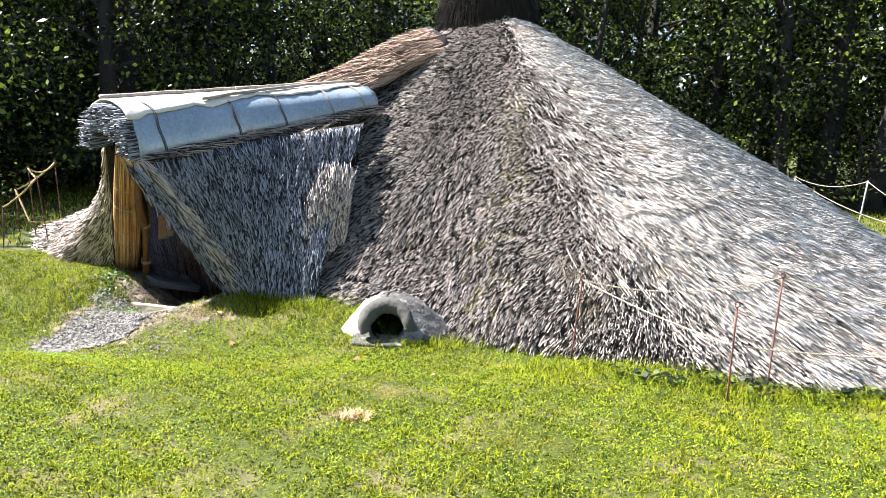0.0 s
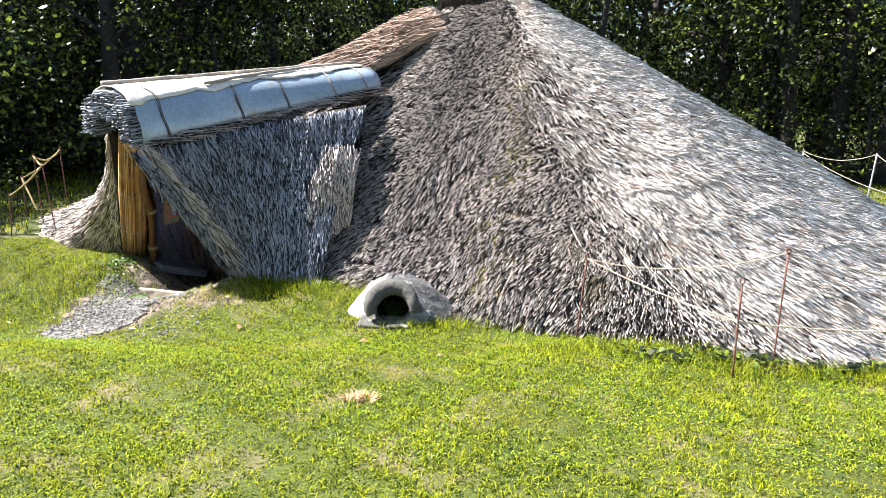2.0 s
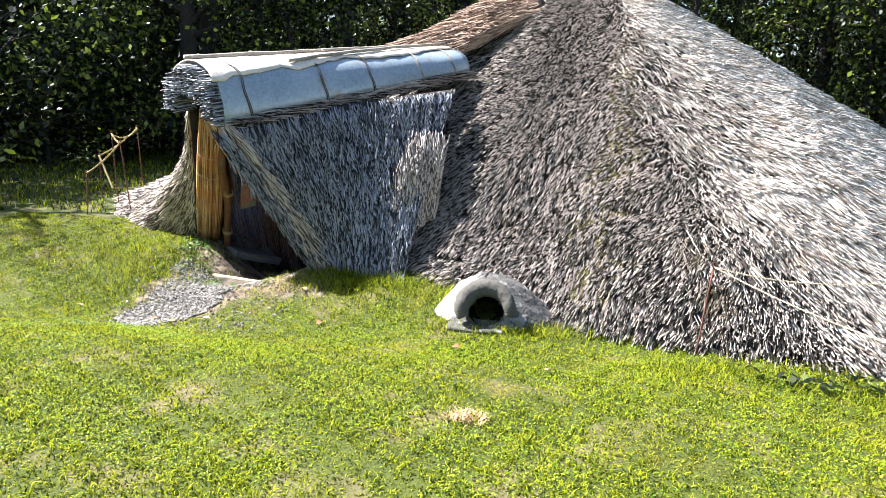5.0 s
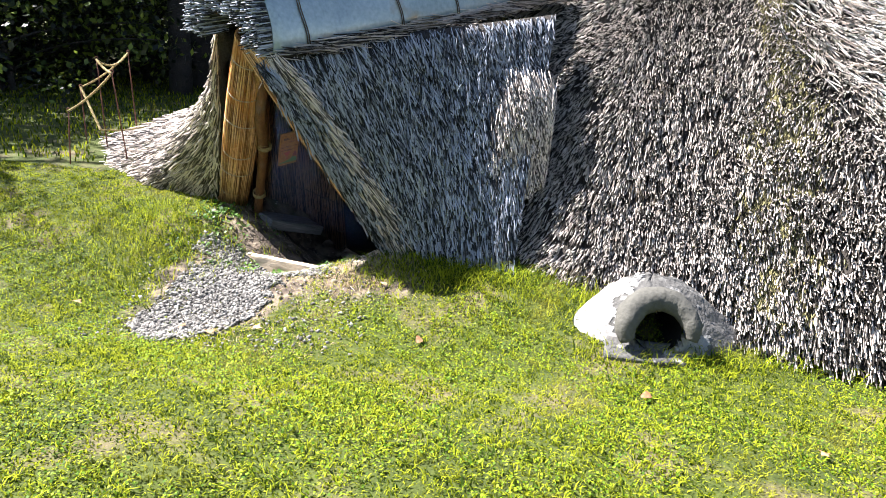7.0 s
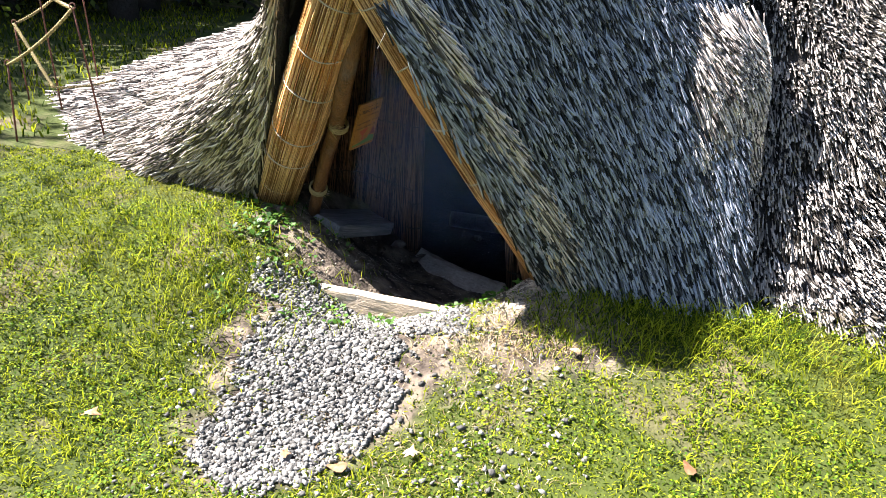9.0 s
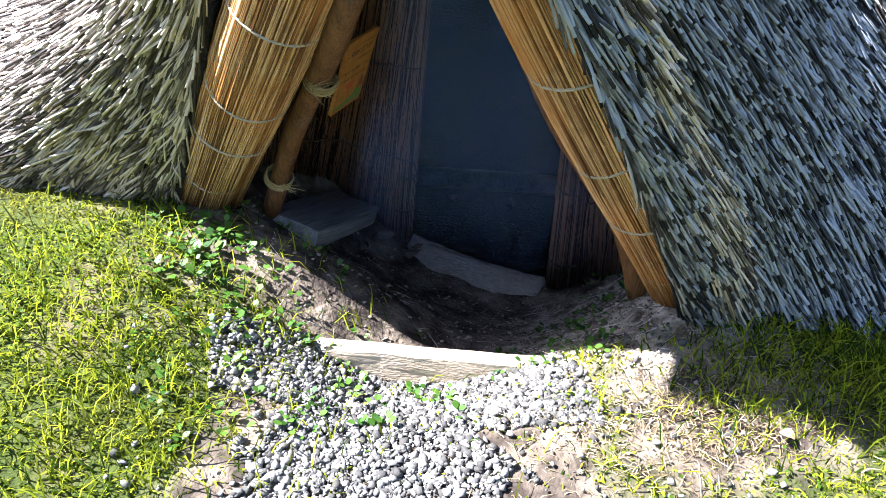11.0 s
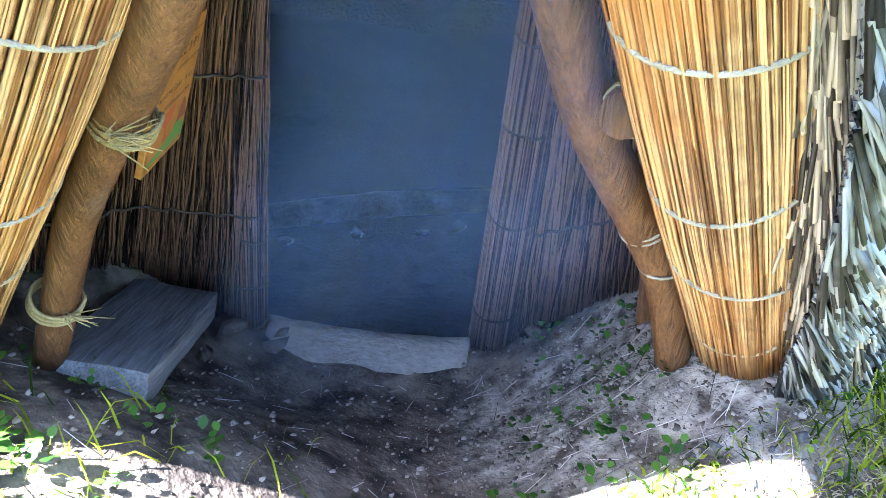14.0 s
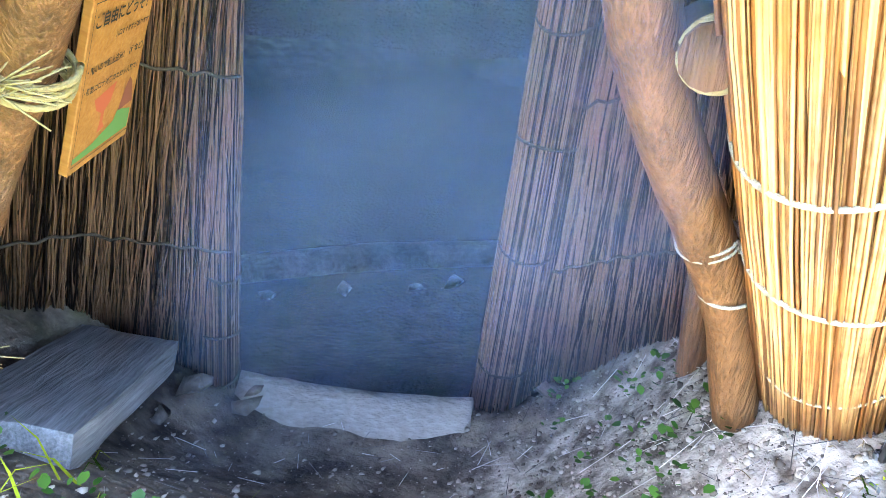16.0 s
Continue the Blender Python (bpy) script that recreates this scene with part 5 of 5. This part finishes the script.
blades(x, y, rng.uniform(0.04, 0.115, len(x)), rng.uniform(0.0016, 0.0030, len(x)), rng.uniform(0.4, 1.4, len(x)), M_GRASS, "long_grass", "longer uncut grass along the eaves", "grass")


def weeds(x, y, size, material, name, label):
    """Low plants: rosettes of rounded leaves on short stems."""
    n = len(x)
    az = rng.uniform(0, 2 * math.pi, n)
    el = rng.uniform(0.15, 0.7, n)
    d = np.stack([np.cos(az) * np.cos(el), np.sin(az) * np.cos(el), np.sin(el)], -1)
    sd = np.stack([-np.sin(az), np.cos(az), 0 * az], -1)
    nr = np.cross(sd, d)
    p = np.stack([x, y, ground(x, y)], -1) + d * size[:, None] * 0.5 + np.array([0, 0, 1.0]) * rng.uniform(0.005, 0.03, n)[:, None]
    ks = [(0, 0), (0.3, 0.33), (0.7, 0.36), (1, 0), (0.7, -0.36), (0.3, -0.33)]
    v_ = np.stack([p + size[:, None] * (d * a + sd * b - nr * 0.25 * abs(b)) for a, b in ks], 1).reshape(-1, 3)
    ob = fast(name, v_, [np.arange(n * 6).reshape(-1, 6)], material)
    return tagged(ob, label, "weeds", kind="stuff")


x, y = lawn_points(90000, -5.2, 3.2, 3.0, 7.6)
ok = wave(x * 1.9, y * 1.9, 6.5) > -0.1
weeds(x[ok], y[ok], rng.uniform(0.007, 0.015, ok.sum()), M_CLOVER, "clover", "small clover leaves among the grass")
cx, cy = rng.uniform(-3.75, -1.85, 150), rng.uniform(6.7, 7.85, 150)
ok = ((np.abs(cx + 2.75) > 0.35) | (cy < 7.2)) & (ground(cx, cy) > -0.55)
cx, cy = cx[ok], cy[ok]
x = np.repeat(cx, 6) + rng.normal(0, 0.012, len(cx) * 6)
y = np.repeat(cy, 6) + rng.normal(0, 0.012, len(cx) * 6)
weeds(x, y, rng.uniform(0.012, 0.03, len(x)), M_WEED, "seedlings", "bright green seedlings on the bare entrance soil")
cx, cy = rng.normal(-3.5, 0.14, 26), rng.normal(7.42, 0.12, 26)
x = np.repeat(cx, 7) + rng.normal(0, 0.02, len(cx) * 7)
y = np.repeat(cy, 7) + rng.normal(0, 0.02, len(cx) * 7)
weeds(x, y, rng.uniform(0.02, 0.04, len(x)), M_WEED, "broadleaf_weeds", "leafy weeds in the shade of the reed roll")
cx, cy = np.concatenate([rng.normal(1.9, 0.5, 34), rng.normal(2.9, 0.3, 18)]), np.concatenate([rng.normal(4.8, 0.10, 34), rng.normal(4.62, 0.08, 18)])
x = np.repeat(cx, 8) + rng.normal(0, 0.04, len(cx) * 8)
y = np.repeat(cy, 8) + rng.normal(0, 0.04, len(cx) * 8)
# The dark leaf colour also stands for the shade under the eaves.
weeds(x, y, rng.uniform(0.03, 0.065, len(x)), M_LEAF, "eaves_weeds", "dark leafy weeds under the thatch eaves")
x, y = np.concatenate([rng.normal(-2.25, 0.22, 2600), rng.normal(-2.75, 0.3, 700)]), np.concatenate([rng.normal(6.50, 0.13, 2600), rng.normal(5.85, 0.2, 700)])
blades(x, y, rng.uniform(0.010, 0.035, len(x)), rng.uniform(0.0012, 0.0024, len(x)), rng.uniform(0.8, 2.4, len(x)), M_DRY, "withered_grass", "withered straw-coloured grass beside the gravel", "grass")
# a dry tuft in the lawn
x, y = rng.normal(-0.47, 0.05, 160), rng.normal(3.75, 0.035, 160)
blades(x, y, rng.uniform(0.03, 0.07, 160), rng.uniform(0.002, 0.004, 160), rng.uniform(0.5, 1.5, 160), M_DEADLEAF, "dry_tuft", "small withered brown tuft in the lawn", "grass")
# fallen leaves
for i, (x, y, s) in enumerate([(-3.02, 5.82, 0.06), (-2.75, 5.88, 0.045), (-1.75, 5.75, 0.05), (-3.22, 5.9, 0.04), (-2.05, 6.35, 0.04), (-4.0, 6.1, 0.05), (-0.6, 5.1, 0.05), (0.0, 4.6, 0.04)]):
    w = np.linspace(0, 2 * math.pi, 12, endpoint=False)
    r = s * (0.55 + 0.25 * np.cos(5 * w) * (i % 2) + 0.12 * np.cos(2 * w))
    pts = np.stack([r * np.cos(w), r * np.sin(w), 0.25 * r * np.sin(2 * w)], -1)
    v_ = np.concatenate([pts, [[0, 0, 0.006]]])
    ob = fast("fallen_leaf", v_, [np.stack([np.arange(12), np.roll(np.arange(12), -1), np.full(12, 12)], -1)], M_DEADLEAF)
    ob.matrix_basis = pose(x, y, float(ground(x, y)) + 0.035, rng.uniform(-15, 15), rng.uniform(-15, 15), rng.uniform(0, 360))
    tagged(ob, "dry brown fallen leaf on the grass", "leaf", "fallen leaves")
# crumbs of soil, chips and straw on the entrance floor
n = 8500
x, y = np.concatenate([rng.uniform(-3.5, -1.75, 3500), rng.normal(-2.1, 0.26, 5000)]), np.concatenate([rng.uniform(6.8, 8.2, 3500), rng.normal(7.05, 0.30, 5000)])
parts = []
for i in range(n):
    fv, ff = forms[i % 8]
    parts.append((fv * (0.0014 + 0.009 * rng.uniform(0, 1) ** 5) + np.array([x[i], y[i], float(ground(x[i], y[i])) + 0.003]), ff))
v, f = join(parts)
tagged(fast("soil_crumbs", v, f, shader("soil_crumb", (0.09, 0.07, 0.052), (0.36, 0.30, 0.235), rough=0.95, island=0.9, scale=10, fine=60)), "crumbs of soil and small stones on bare earth", "soil", kind="stuff")
n = 520
x, y = np.concatenate([rng.uniform(-3.4, -1.85, 260), rng.normal(-2.1, 0.3, 260)]), np.concatenate([rng.uniform(6.5, 8.1, 260), rng.normal(6.85, 0.3, 260)])
az = rng.uniform(0, 2 * math.pi, n)
L = rng.uniform(0.02, 0.09, n)
x2, y2 = x + L * np.cos(az), y + L * np.sin(az)
v, f = stalks(np.stack([x, y, ground(x, y) + 0.006], -1), np.stack([x2, y2, ground(x2, y2) + 0.010], -1), 0.0010, 0.0008)
tagged(fast("straw_litter", v, f, M_FLARE), "scattered straw bits on the earth floor", "straw", kind="stuff")


# ---------------------------------------------------------------- smoke
def smoke_material():
    m = bpy.data.materials.new("smoke_veil")
    m.use_nodes = True
    n, k = m.node_tree.nodes, m.node_tree.links
    n.remove(n["Principled BSDF"])
    clear_, veil, glow_, mixd, mx = n.new("ShaderNodeBsdfTransparent"), n.new("ShaderNodeBsdfDiffuse"), n.new("ShaderNodeBsdfTranslucent"), n.new("ShaderNodeMixShader"), n.new("ShaderNodeMixShader")
    # The smoke's blue scattered light is put into the sheet colour.
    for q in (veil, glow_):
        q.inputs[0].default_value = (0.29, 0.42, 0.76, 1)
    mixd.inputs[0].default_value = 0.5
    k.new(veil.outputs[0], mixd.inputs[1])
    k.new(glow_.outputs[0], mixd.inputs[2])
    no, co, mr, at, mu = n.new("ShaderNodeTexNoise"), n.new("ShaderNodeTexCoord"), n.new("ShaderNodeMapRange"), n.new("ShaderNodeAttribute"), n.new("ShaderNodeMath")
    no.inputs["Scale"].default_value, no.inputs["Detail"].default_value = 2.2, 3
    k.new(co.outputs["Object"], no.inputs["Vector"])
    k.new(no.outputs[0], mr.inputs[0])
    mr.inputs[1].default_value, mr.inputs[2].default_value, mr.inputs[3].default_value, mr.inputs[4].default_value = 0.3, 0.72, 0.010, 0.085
    at.attribute_name = "veil_amount"
    mu.operation = "MULTIPLY"
    k.new(mr.outputs[0], mu.inputs[0])
    k.new(at.outputs["Fac"], mu.inputs[1])
    k.new(mu.outputs[0], mx.inputs[0])
    k.new(clear_.outputs[0], mx.inputs[1])
    k.new(mixd.outputs[0], mx.inputs[2])
    k.new(mx.outputs[0], n["Material Output"].inputs[0])
    return m


M_SMOKE = smoke_material()
smoke = thing("smoke", "thin blue wood smoke drifting out of the doorway", "smoke", kind="stuff", at=(-2.6, 7.6, 0.0))
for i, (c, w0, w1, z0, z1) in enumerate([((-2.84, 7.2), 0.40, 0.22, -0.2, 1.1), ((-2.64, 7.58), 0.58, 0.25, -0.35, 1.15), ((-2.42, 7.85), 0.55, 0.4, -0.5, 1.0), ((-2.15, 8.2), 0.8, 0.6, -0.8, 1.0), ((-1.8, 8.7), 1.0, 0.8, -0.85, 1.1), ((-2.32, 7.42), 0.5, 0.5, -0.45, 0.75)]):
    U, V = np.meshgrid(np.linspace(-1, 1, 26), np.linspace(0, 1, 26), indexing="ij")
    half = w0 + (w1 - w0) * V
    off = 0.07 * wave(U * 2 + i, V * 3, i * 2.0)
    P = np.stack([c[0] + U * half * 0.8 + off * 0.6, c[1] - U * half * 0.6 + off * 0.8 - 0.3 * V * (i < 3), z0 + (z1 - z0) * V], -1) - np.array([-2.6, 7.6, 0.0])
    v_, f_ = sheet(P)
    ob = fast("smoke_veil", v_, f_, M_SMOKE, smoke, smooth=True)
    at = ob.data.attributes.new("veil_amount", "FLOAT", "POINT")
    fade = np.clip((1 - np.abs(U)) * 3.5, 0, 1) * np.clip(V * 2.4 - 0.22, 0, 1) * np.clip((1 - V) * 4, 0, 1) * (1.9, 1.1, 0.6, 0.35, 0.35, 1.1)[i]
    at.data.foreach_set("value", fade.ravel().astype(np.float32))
